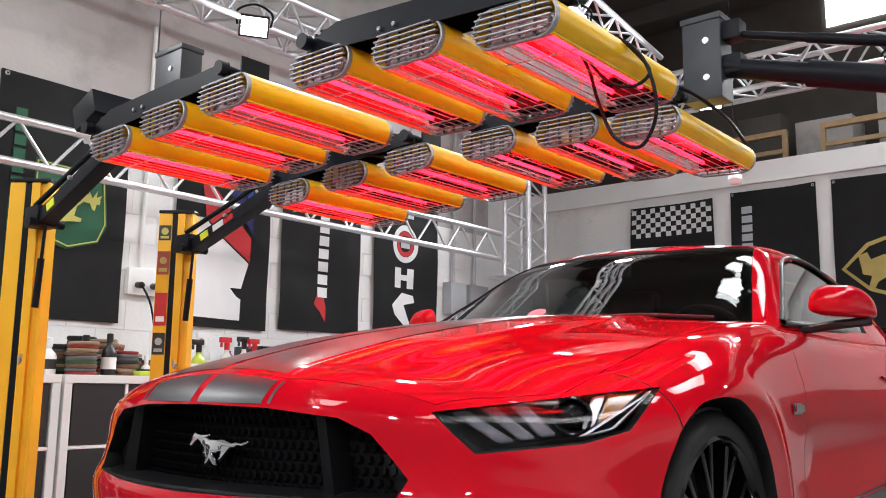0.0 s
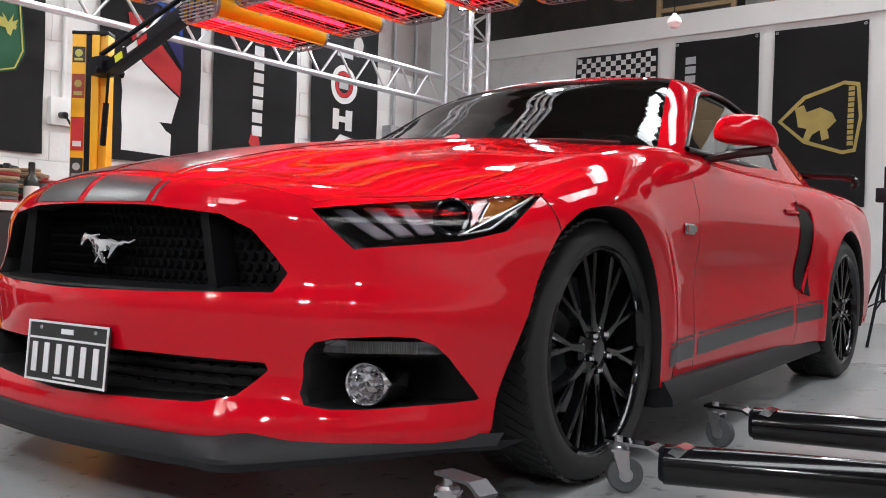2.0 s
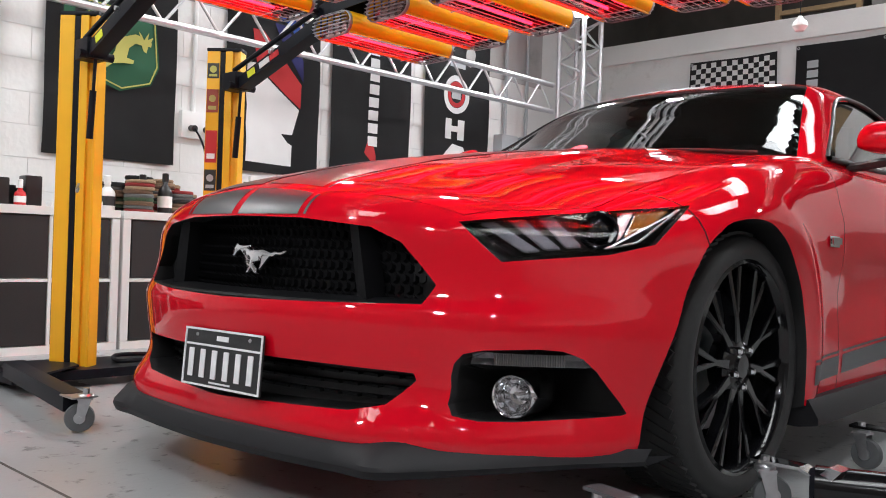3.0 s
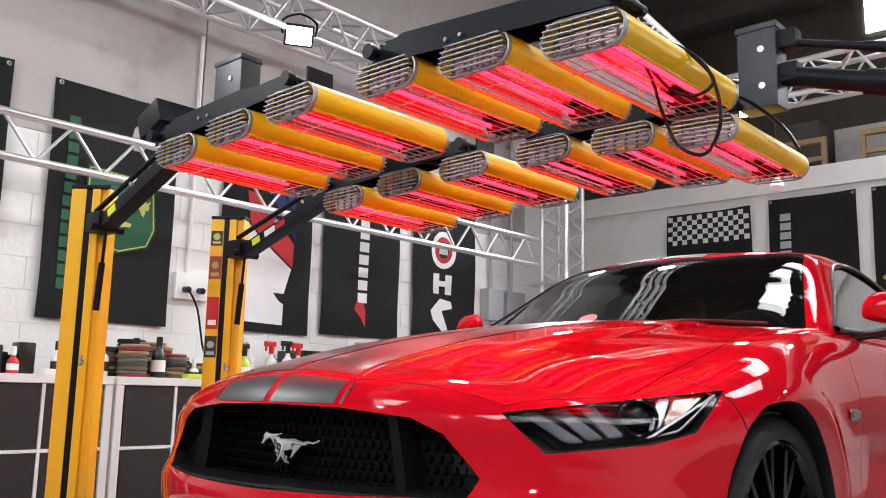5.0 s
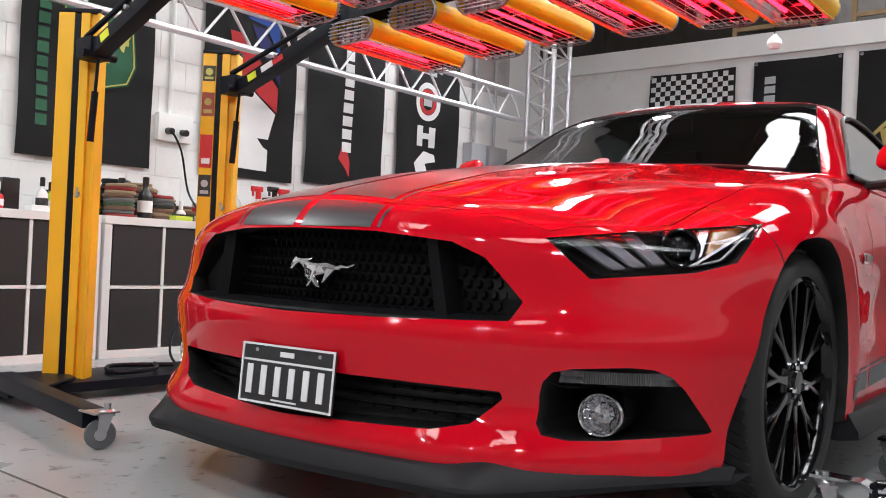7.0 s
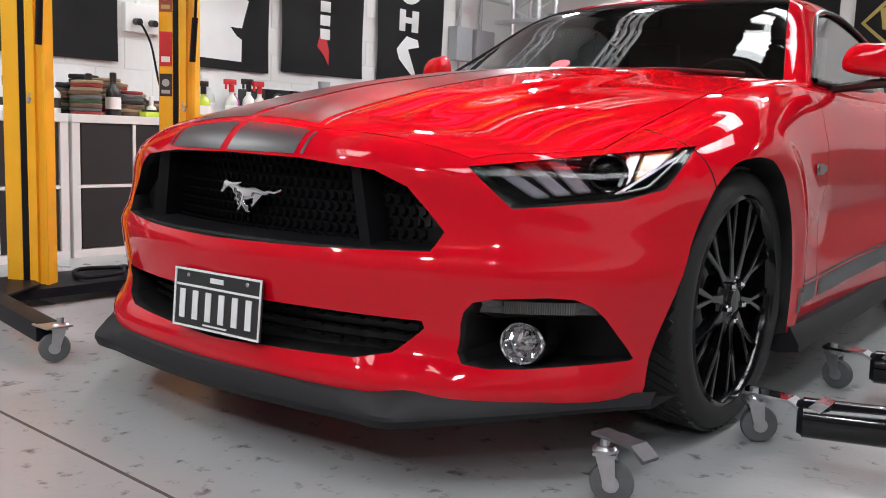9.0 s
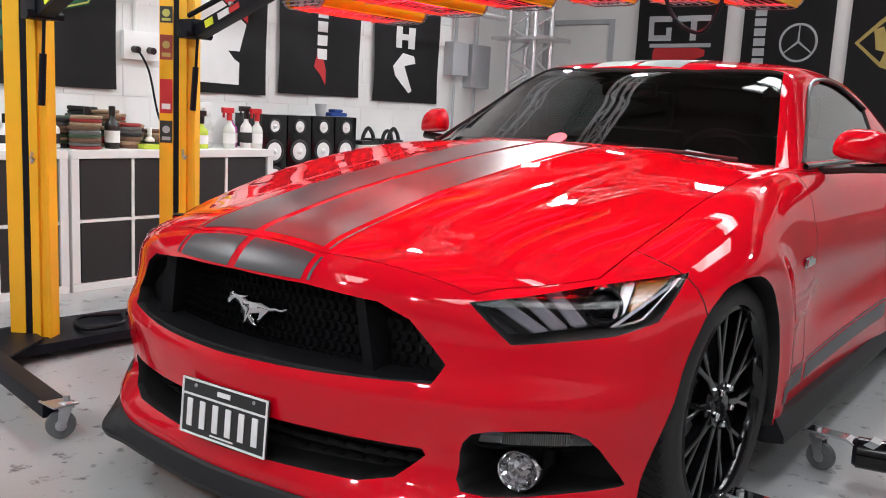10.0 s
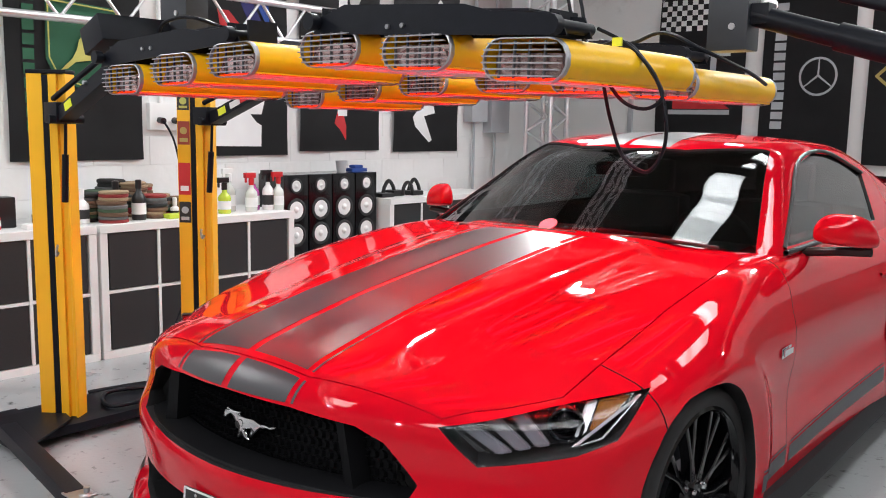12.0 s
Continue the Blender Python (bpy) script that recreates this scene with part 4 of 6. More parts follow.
for x in (-0.36, 0.36):
    seat = bmesh.new()
    add_box(seat, (x - 0.24, 2.45, 0.45), (x + 0.24, 2.95, 0.62), None, 0.05)
    add_box(seat, (x - 0.23, 2.86, 0.55), (x + 0.23, 3.02, 1.06), pose(0, 0, 0, 0, 0, 0), 0.06)
    add_box(seat, (x - 0.13, 2.93, 1.06), (x + 0.13, 3.03, 1.25), None, 0.045)
    car_part("seat", seat, M_SEAT, car, "black leather seat with a tall headrest")
car_part("rear_view_mirror", add_box(bmesh.new(), (-0.12, 2.0, 1.19), (0.12, 2.03, 1.25), None, 0.012), M_PLASTIC, car, "black rear-view mirror")
car_part("floor_pan", add_box(bmesh.new(), (-0.66, 1.6, 0.20), (0.66, 3.7, 0.34)), M_PLASTIC, car, smooth=0)
M_PINK = material("pink_sticker", (0.62, 0.06, 0.12), 0.5, noise_scale=60, amount=0.3)
car_part("round_sticker", add_lathe(bmesh.new(), [(0.0001, 0.002), (0.036, 0.002), (0.036, -0.002)], Matrix.Translation((-0.03, 1.515, float(roof_height(np.array(-0.03), np.array(1.515))) - 0.004)) @ Vector((0, -0.53, 0.85)).to_track_quat("Z", "Y").to_matrix().to_4x4(), 28), M_PINK, car, "round pink windscreen sticker")
both("spoiler_post", lambda: add_box(bmesh.new(), (0.48, 4.42, 0.98), (0.51, 4.52, 1.10), None, 0.01), M_GLOSSBLACK, car)
car_part("spoiler", add_path(bmesh.new(), [(-0.80, 4.50, 1.02), (-0.74, 4.50, 1.09), (0, 4.52, 1.12), (0.74, 4.50, 1.09), (0.80, 4.50, 1.02)], 0.02), M_GLOSSBLACK, car, "gloss black boot spoiler")


def wheel(x, y, s, twist):
    """One wheel with tyre, rim, spokes, hub, nuts and brake disc, as parts of the car."""
    m = Matrix.Translation((x + lean(y), y, 0.350)) @ pose(0, 0, 0, 0, 90 * s, 0)
    w = part("wheel", add_lathe(bmesh.new(), [(0.262, -0.235), (0.262, -0.02), (0.276, -0.012), (0.278, -0.004), (0.268, 0.0), (0.262, -0.006), (0.256, -0.03), (0.25, -0.22)], m, 64), M_GLOSSBLACK, car, "gloss black multi-spoke wheel")
    tyre = part("tyre", add_lathe(bmesh.new(), [(0.27, -0.235), (0.29, -0.245), (0.318, -0.246), (0.336, -0.235), (0.3445, -0.215), (0.345, -0.13), (0.3445, -0.04), (0.336, -0.014), (0.318, 0.002), (0.295, 0.003), (0.272, -0.006)], m, 96), M_RUBBER, w, "black low-profile tyre")
    tread = bmesh.new()
    for k in range(64):
        for side in (0, 1):
            a = (k + 0.5 * side) * 2 * math.pi / 64
            mm = m @ pose(0, 0, 0, 0, 0, math.degrees(a)) @ Matrix.Translation((0.3445, 0, -0.065 - 0.115 * side)) @ pose(0, 0, 0, 28 if side else -28, 0, 0)
            add = bmesh.new()
            bmesh.ops.create_cube(add, size=1)
            bmesh.ops.scale(add, vec=(0.007, 0.0235, 0.088), verts=add.verts)
            bmesh.ops.transform(add, matrix=mm, verts=add.verts)
            vs = {v: tread.verts.new(v.co) for v in add.verts}
            for f in add.faces:
                tread.faces.new([vs[v] for v in f.verts])
            add.free()
    part("tread", tread, M_RUBBER, w, "tread blocks", smooth=0)
    part("brake_disc", add_lathe(bmesh.new(), [(0.0001, -0.10), (0.17, -0.10), (0.175, -0.105), (0.175, -0.125), (0.06, -0.125)], m, 48), M_STEEL, w, "steel brake disc")
    part("hub", add_lathe(bmesh.new(), [(0.0001, -0.008), (0.03, -0.009), (0.034, -0.016), (0.07, -0.022), (0.078, -0.03), (0.078, -0.07)], m, 40), M_GLOSSBLACK, w)
    for k in range(10):
        mm = m @ pose(0, 0, 0, 0, 0, 36 * k + twist)
        sp = bmesh.new()
        add_prism(sp, [(0.06, -0.014), (0.135, -0.010), (0.262, -0.040), (0.264, -0.022), (0.155, 0.0), (0.264, 0.022), (0.262, 0.040), (0.135, 0.010), (0.06, 0.014)], mm @ Matrix.Translation((0, 0, -0.052)), 0.034)
        bmesh.ops.bevel(sp, geom=sp.edges[:], offset=0.003, segments=1, affect="EDGES")
        part("spoke", sp, M_GLOSSBLACK, w, smooth=30)
    for k in range(5):
        a = k * 2 * math.pi / 5
        part("wheel_nut", add_lathe(bmesh.new(), [(0.0001, 0.0), (0.008, -0.001), (0.010, -0.006), (0.010, -0.03)], m @ Matrix.Translation((0.052 * math.cos(a), 0.052 * math.sin(a), 0)), 6), M_CHROME, w, "bright wheel nut", smooth=0)
    caliper = bmesh.new()
    add_box(caliper, (-0.06, 0.10, -0.14), (0.06, 0.19, -0.08), m @ pose(0, 0, 0, 0, 0, 90 if s > 0 else -90), 0.01)
    part("brake_caliper", caliper, M_BLACKSTEEL, w)


wheel(0.897, 0.955, 1, 10)
wheel(-0.897, 0.925, -1, 25)
wheel(0.945, 3.66, 1, 0)
wheel(-0.945, 3.66, -1, 18)


# ---- lamp heads ----
def section(w, h, n=8, start=-math.pi / 2):
    """The outer outline of a lamp head: flat top, rounded flanks, open below."""
    r = h / 2
    right = [(w / 2 - r + r * math.cos(a), r * math.sin(a)) for a in np.linspace(start, math.pi / 2, n)]
    return right + [(-x, z) for x, z in right[::-1]]


def lamp_head():
    W, L, H = 0.228, 0.56, 0.096
    head = thing("infrared_lamp", "yellow infrared curing lamp head glowing red, hung from a black rail", "curing lamp", "curing lamp heads")
    prof = section(W, H)
    open_prof = section(W, H, 8, -0.95)
    rows = [[(x, y, z) for x, z in open_prof] for y in (-L / 2, L / 2)]
    cov = grid_bm(rows)
    rows = [[(x * 0.975, y, z * 0.93) for x, z in open_prof] for y in (-L / 2, L / 2)]
    join(cov, grid_bm(rows))
    part("cover", cov, M_LAMPYEL, head, "yellow sheet-metal cover")
    ref = bmesh.new()
    rows = [[(x, y, z) for x, z in ((-0.098, -0.036), (-0.075, -0.002), (-0.03, 0.016), (0.03, 0.016), (0.075, -0.002), (0.098, -0.036))] for y in (-L / 2 + 0.01, L / 2 - 0.01)]
    join(ref, grid_bm(rows))
    for y in (-L / 2 + 0.02, L / 2 - 0.02):
        add_box(ref, (-0.098, y - 0.003, -0.036), (0.098, y + 0.003, 0.016))
    part("reflector", ref, M_REFLECT, head, "polished reflector tinted pink for the tubes' red glow")
    for x in (-0.042, 0.042):
        part("tube", add_tube(bmesh.new(), (x, -L / 2 + 0.03, -0.012), (x, L / 2 - 0.03, -0.012), 0.0065, 10), M_TUBE, head, "glowing red heating tube")
    for x in (-0.094, 0.094):
        part("edge_strip", add_box(bmesh.new(), (x - 0.004, -L / 2, -0.042), (x + 0.004, L / 2, -0.037), None, 0.001), M_LAMPYEL, head, smooth=0)
    for x in (-0.08, -0.05, -0.02, 0.01, 0.04, 0.07):
        part("guard_wire", add_tube(bmesh.new(), (x, -L / 2, -0.044), (x, L / 2, -0.044), 0.0016, 5), M_STEEL, head)
    for y in (-L / 2 + 0.10, L / 2 - 0.10):
        part("guard_wire", add_tube(bmesh.new(), (-0.1, y, -0.046), (0.1, y, -0.046), 0.0018, 5), M_STEEL, head)
    part("lamp_holder", add_box(bmesh.new(), (-0.06, L / 2 - 0.06, -0.030), (0.06, L / 2 - 0.03, 0.004), None, 0.008), M_BLACKSTEEL, head, "dark tube holder")
    for s in (-1, 1):
        cap = bmesh.new()
        rows = []
        for y, g in ((0, 1.004), (0.012, 1.004), (0.014, 0.985), (0.014, 0.965), (0.004, 0.965)):
            rows.append([(x * g, s * (L / 2 + y), z * (1 if g > 0.99 else 0.94)) for x, z in prof])
        join(cap, grid_bm(rows, closed_v=True))
        end = part("end_cap", cap, M_GREYMETAL, head, "grey slotted end cap")
        for k in range(6):
            z = -0.034 + 0.0136 * k
            half = 0.106 - (abs(z) / 0.039) ** 2 * 0.022
            part("slat", add_box(bmesh.new(), (-half, s * (L / 2 + 0.024) - 0.004, z - 0.0016), (half, s * (L / 2 + 0.024) + 0.004, z + 0.0016)), M_GREYMETAL, end, smooth=0)
        for k in range(4):
            part("rib", add_box(bmesh.new(), (-0.06 + 0.04 * k - 0.002, s * (L / 2 + 0.018) - 0.003, -0.040), (-0.06 + 0.04 * k + 0.002, s * (L / 2 + 0.018) + 0.003, 0.040)), M_CAP, end, smooth=0)
    for x in (-0.05, 0.044):
        part("hanger", add_box(bmesh.new(), (x, -0.27, H / 2), (x + 0.006, -0.17, H / 2 + 0.06)), M_BLACKSTEEL, head, smooth=0)
    return head


first = lamp_head()
HEADS = [(-0.82, 0.475, 1.520, -1), (-0.525, 0.48, 1.545, -1), (-0.225, 0.485, 1.565, -1), (-0.845, 1.25, 1.495, -1), (-0.54, 1.26, 1.520, -1), (-0.235, 1.28, 1.540, -1), (0.115, 0.545, 1.586, 0), (0.43, 0.545, 1.568, 1), (0.75, 0.545, 1.536, 2), (0.095, 1.31, 1.549, 0), (0.395, 1.32, 1.541, 1), (0.645, 1.36, 1.526, 2)]
for k, (x, y, z, tilt) in enumerate(HEADS):
    m = pose(x, y, z, 0, tilt, 0)
    if k:
        copy_thing(first, m)
    else:
        first.matrix_world = m


def rail(name, x0, x1, y, z0, z1, label):
    """A folded black rail that carries three lamp heads."""
    ob = thing(name, label, "lamp rail", "black lamp rails")
    bm = bmesh.new()
    poly = [(x0, 0.0), (x0 + 0.02, 0.040), (x0 + 0.12, 0.075), (x1 - 0.28, 0.075), (x1 - 0.20, 0.060), (x1 - 0.02, 0.055), (x1, 0.01)]
    for d in (-0.05, 0.046):
        add_prism(bm, [(a, b) for a, b in poly], Matrix(((1, 0, 0, 0), (0, 0, 1, y + d), (0, 1, 0, 0), (0, 0, 0, 1))), 0.004)
    add_box(bm, (x0 + 0.05, y - 0.046, 0.060), (x1 - 0.1, y + 0.046, 0.065))
    for v in bm.verts:
        v.co.z += z0 + (z1 - z0) * (v.co.x - x0) / (x1 - x0)
    part("channel", bm, M_BLACKSTEEL, ob, smooth=0)
    for x in (x0 + 0.02, x1 - 0.02):
        z = z0 + (z1 - z0) * (x - x0) / (x1 - x0)
        part("bolt", add_tube(bmesh.new(), (x, y - 0.07, z + 0.03), (x, y + 0.07, z + 0.03), 0.014, 14), M_BLACKSTEEL, ob)
        part("knob", add_tube(bmesh.new(), (x, y - 0.085, z + 0.03), (x, y - 0.06, z + 0.03), 0.022, 10), M_BLACKSTEEL, ob)
    for k in range(2):
        x = (x0 + x1) / 2 + 0.05 * k - 0.12
        part("screw", add_tube(bmesh.new(), (x, y - 0.056, (z0 + z1) / 2 + 0.03), (x, y - 0.05, (z0 + z1) / 2 + 0.03), 0.006, 10), M_STEEL, ob)
    return ob


rail("lamp_rail", -0.99, -0.20, 0.25, 1.565, 1.605, "black folded steel rail over yellow lamp heads")
rail("lamp_rail", -0.99, -0.20, 1.03, 1.545, 1.585, "black folded steel rail over yellow lamp heads")
rail("lamp_rail", 0.06, 0.86, 0.30, 1.625, 1.572, "black folded steel rail over yellow lamp heads")
rail("lamp_rail", 0.02, 0.76, 1.07, 1.588, 1.570, "black folded steel rail over yellow lamp heads")


# ---- stand with two yellow posts ----
def lift_post(x, y, label, stickers):
    post = thing("lift_post", label, "lift post", "yellow posts")
    turn = Matrix.Translation((x, y, 0)) @ pose(0, 0, 0, 0, 0, 38) @ Matrix.Diagonal((0.93, 0.80, 1, 1))
    outline = [(0, 0), (0.072, 0), (0.072, 0.022), (0.100, 0.022), (0.100, 0), (0.140, 0), (0.140, 0.02), (0.172, 0.02), (0.172, 0), (0.185, 0), (0.185, 0.10), (0, 0.10)]
    body_bm = add_prism(bmesh.new(), outline, turn @ Matrix.Translation((0, 0, 0.07)), 1.505)
    bmesh.ops.bevel(body_bm, geom=body_bm.edges[:], offset=0.002, segments=1, affect="EDGES")
    part("mast", body_bm, M_YELLOW, post, "yellow powder-coated mast")
    part("slot", add_box(bmesh.new(), (0.073, -0.001, 0.07), (0.099, 0.02, 1.57), turn), M_BLACKSTEEL, post, "black slot down the mast", smooth=0)
    part("top_cap", add_box(bmesh.new(), (-0.003, -0.003, 1.575), (0.188, 0.103, 1.592), turn, 0.006), M_BLACKSTEEL, post, "black top cap")
    part("bracket", add_box(bmesh.new(), (x + 0.11, y + 0.02, 1.37), (x + 0.225, y + 0.115, 1.455), None, 0.006), M_BLACKSTEEL, post, "black pivot bracket")
    part("pivot", add_tube(bmesh.new(), (x + 0.205, y - 0.005, 1.385), (x + 0.205, y + 0.14, 1.385), 0.018, 16), M_BLACKSTEEL, post)
    part("gas_strut", add_tube(add_tube(bmesh.new(), (x + 0.175, y + 0.065, 1.04), (x + 0.195, y + 0.065, 1.24), 0.014, 14), (x + 0.195, y + 0.065, 1.22), (x + 0.208, y + 0.065, 1.37), 0.007, 10), M_BLACKSTEEL, post, "black gas strut")
    part("hook", add_path(bmesh.new(), [(x + 0.12, y + 0.05, 0.85), (x + 0.15, y + 0.03, 0.83), (x + 0.175, y + 0.02, 0.815), (x + 0.19, y + 0.02, 0.83)], 0.006), M_STEEL, post, "steel hook")
    for z0, z1, mat, mat2 in stickers:
        st = part("sticker", add_box(bmesh.new(), (0.004, -0.002, z0), (0.068, 0.001, z1), turn), mat, post, smooth=0)
        if mat2:
            part("sticker_bar", add_box(bmesh.new(), (0.014, -0.004, z0 + (z1 - z0) * 0.12), (0.058, -0.001, z0 + (z1 - z0) * 0.28), turn), mat2, st, smooth=0)
            if mat is not M_REDPRINT:
                part("sticker_bar", add_tube(bmesh.new(), turn @ Vector((0.036, -0.004, z0 + (z1 - z0) * 0.6)), turn @ Vector((0.036, -0.001, z0 + (z1 - z0) * 0.6)), 0.018, 16), mat2, st, smooth=0)
    return post


M_STICKRED = material("dark_red_sticker", (0.28, 0.035, 0.02), 0.5, noise_scale=30, amount=0.2)
lift_post(-1.92, 0.345, "yellow upright post with a black slot, bolted to the wheeled base", [])
lift_post(-2.015, 1.115, "yellow upright post with stickers and a black slot", [(1.44, 1.515, M_BLACKPANEL, M_LIMEPRINT), (1.27, 1.385, M_STICKRED, M_GOLDPRINT), (1.02, 1.18, M_REDPRINT, M_TEXTWHITE), (0.88, 0.985, M_BLACKPANEL, M_SILVERPRINT)])


def swing_arm(a, b, y, label, marked):
    """Two parallel links from a post up to a rail."""
    arm = thing("swing_arm", label, "lamp arm", "lamp arms")
    a, b = Vector((a[0], y, a[1])), Vector((b[0], y, b[1]))
    d = (b - a).normalized()
    m = Matrix.Translation(a) @ Matrix(((d.x, 0, -d.z, 0), (0, 1, 0, 0), (d.z, 0, d.x, 0), (0, 0, 0, 1)))
    n = (b - a).length
    part("lower_link", add_box(bmesh.new(), (0, -0.035, -0.028), (n, 0.035, 0.028), m, 0.005), M_BLACKSTEEL, arm)
    part("upper_link", add_tube(bmesh.new(), m @ Vector((-0.06, 0, 0.10)), m @ Vector((n, 0, 0.075)), 0.012, 12), M_BLACKSTEEL, arm)
    part("yellow_label", add_box(bmesh.new(), (0.09, -0.038, -0.016), (0.15, -0.035, 0.016), m), M_YELSTICK, arm, smooth=0)
    part("end_block", add_box(bmesh.new(), (n - 0.02, -0.22, -0.045), (n + 0.12, 0.05, 0.05), m, 0.008), M_BLACKSTEEL, arm)
    if marked:
        part("white_bar", add_box(bmesh.new(), (0.19, -0.038, -0.013), (0.27, -0.035, 0.015), m), M_TEXTWHITE, arm, "plain white bar", smooth=0)
        part("red_bar", add_box(bmesh.new(), (0.275, -0.038, -0.013), (0.345, -0.035, 0.013), m), M_REDPRINT, arm, "plain red bar", smooth=0)
    part("joint", add_tube(bmesh.new(), m @ Vector((0.3, -0.05, 0.02)), m @ Vector((0.3, -0.03, 0.02)), 0.009, 12), M_STEEL, arm)
    return arm


swing_arm((-1.72, 1.40), (-1.08, 1.655), 0.41, "black swing arm with a fluorescent label", False)
swing_arm((-1.80, 1.40), (-1.08, 1.635), 1.19, "black swing arm with a white and red mark", True)
for x, y, z in ((-1.06, 0.47, 1.70), (0.68, 1.27, 1.63)):
    box = thing("control_box", "dark grey steel mounting box above the lamp rails", "mounting box", "mounting boxes")
    w = 0.17 if x < 0 else 0.125
    part("case", add_box(bmesh.new(), (x, y, z), (x + w, y + 0.09, z + 0.27), None, 0.006), M_DARKGREY, box)
    part("lid", add_box(bmesh.new(), (x - 0.004, y - 0.004, z + 0.255), (x + w + 0.004, y + 0.094, z + 0.275), None, 0.003), M_DARKGREY, box)
    for dz in (0.07, 0.19):
        part("bolt", add_tube(bmesh.new(), (x + w * 0.62, y - 0.004, z + dz), (x + w * 0.62, y, z + dz), 0.010, 14), M_STEEL, box)
for k, (za, zb, r) in enumerate(((1.845, 1.50, 0.013), (1.735, 1.39, 0.032))):
    bar = thing("support_arm", "black arm reaching to the second lamp stand", "lamp arm", "lamp arms")
    part("tube", add_tube(bmesh.new(), (0.80, 1.315, za), (1.95, 1.33, zb), r, 16), M_BLACKSTEEL, bar)
    part("sleeve", add_tube(bmesh.new(), (1.05, 1.318, za - 0.075), (1.4, 1.322, za - 0.18), r * 1.25, 16), M_BLACKSTEEL, bar)
    part("end_fork", add_box(bmesh.new(), (0.80, 1.285, za - 0.03), (0.86, 1.345, za + 0.03), None, 0.006), M_BLACKSTEEL, bar)


# ---- wheeled bases ----
def caster(x, y, turn):
    c = thing("caster", "grey rubber swivel caster under the stand's leg", "caster", "casters")
    m = pose(x, y, 0, 0, 0, turn)
    wheel_bm = add_lathe(bmesh.new(), [(0.012, -0.014), (0.034, -0.014), (0.044, -0.012), (0.047, 0), (0.044, 0.012), (0.034, 0.014), (0.012, 0.014)], m @ Matrix.Translation((0, 0, 0.047)) @ pose(0, 0, 0, 90, 0, 0), 32)
    part("caster_wheel", wheel_bm, material("grey_caster_rubber", (0.10, 0.105, 0.11), 0.6, noise_scale=40, amount=0.2), c, "grey rubber wheel")
    part("wheel_hub", add_tube(bmesh.new(), m @ Vector((0, -0.019, 0.047)), m @ Vector((0, 0.019, 0.047)), 0.018, 18), M_STEEL, c)
    fork = bmesh.new()
    for d in (-0.021, 0.018):
        add_prism(fork, [(-0.012, 0.035), (0.012, 0.035), (0.035, 0.108), (-0.005, 0.108)], m @ Matrix(((1, 0, 0, 0), (0, 0, 1, d), (0, 1, 0, 0), (0, 0, 0, 1))), 0.003)
    add_box(fork, (-0.008, -0.023, 0.105), (0.04, 0.023, 0.111), m)
    part("fork", fork, M_STEEL, c, "zinc-plated fork", smooth=0)
    part("swivel", add_lathe(bmesh.new(), [(0.0001, 0.125), (0.02, 0.124), (0.026, 0.118), (0.026, 0.110)], m @ Matrix.Translation((0.018, 0, 0)), 24), M_STEEL, c)
    part("axle_nut", add_tube(bmesh.new(), m @ Vector((0, -0.026, 0.047)), m @ Vector((0, -0.018, 0.047)), 0.008, 6), M_STEEL, c, smooth=0)
    part("stem_nut", add_tube(bmesh.new(), m @ Vector((0.018, 0, 0.124)), m @ Vector((0.018, 0, 0.142)), 0.011, 8), M_STEEL, c, smooth=0)
    return c


base = thing("wheeled_frame", "black steel base frame that carries both yellow posts", "wheeled frame")
part("long_beam", add_box(bmesh.new(), (-2.08, 0.12, 0.035), (-1.72, 1.5, 0.075), None, 0.004), M_BLACKSTEEL, base)
part("front_beam", add_box(bmesh.new(), (-2.08, 0.16, 0.06), (-1.70, 0.30, 0.085), None, 0.004), M_BLACKSTEEL, base)
leg = bmesh.new()
add_box(leg, (0, -0.035, 0.06), (0.86, 0.035, 0.12), pose(-1.80, 0.15, 0, 0, 0, -8), 0.006)
part("leg", leg, M_BLACKSTEEL, base, "black box-section leg")
part("corner_plate", add_prism(bmesh.new(), [(-1.98, 0.16), (-1.55, 0.08), (-1.55, 0.14), (-1.75, 0.40), (-1.98, 0.44)], Matrix.Translation((0, 0, 0.085)), 0.008), M_BLACKSTEEL, base, smooth=0)
part("foot", add_lathe(bmesh.new(), [(0.0001, 0.06), (0.03, 0.058), (0.045, 0.05), (0.045, 0)], Matrix.Translation((-2.0, 1.4, 0)), 24), M_BLACKSTEEL, base)
part("foot", add_lathe(bmesh.new(), [(0.0001, 0.06), (0.03, 0.058), (0.045, 0.05), (0.045, 0)], Matrix.Translation((-2.0, 0.2, 0)), 24), M_BLACKSTEEL, base)
part("end_plate", add_box(bmesh.new(), (-0.97, -0.01, 0.112), (-0.87, 0.075, 0.118), None, 0.003), M_STEEL, base)
caster(-0.905, 0.03, 65)
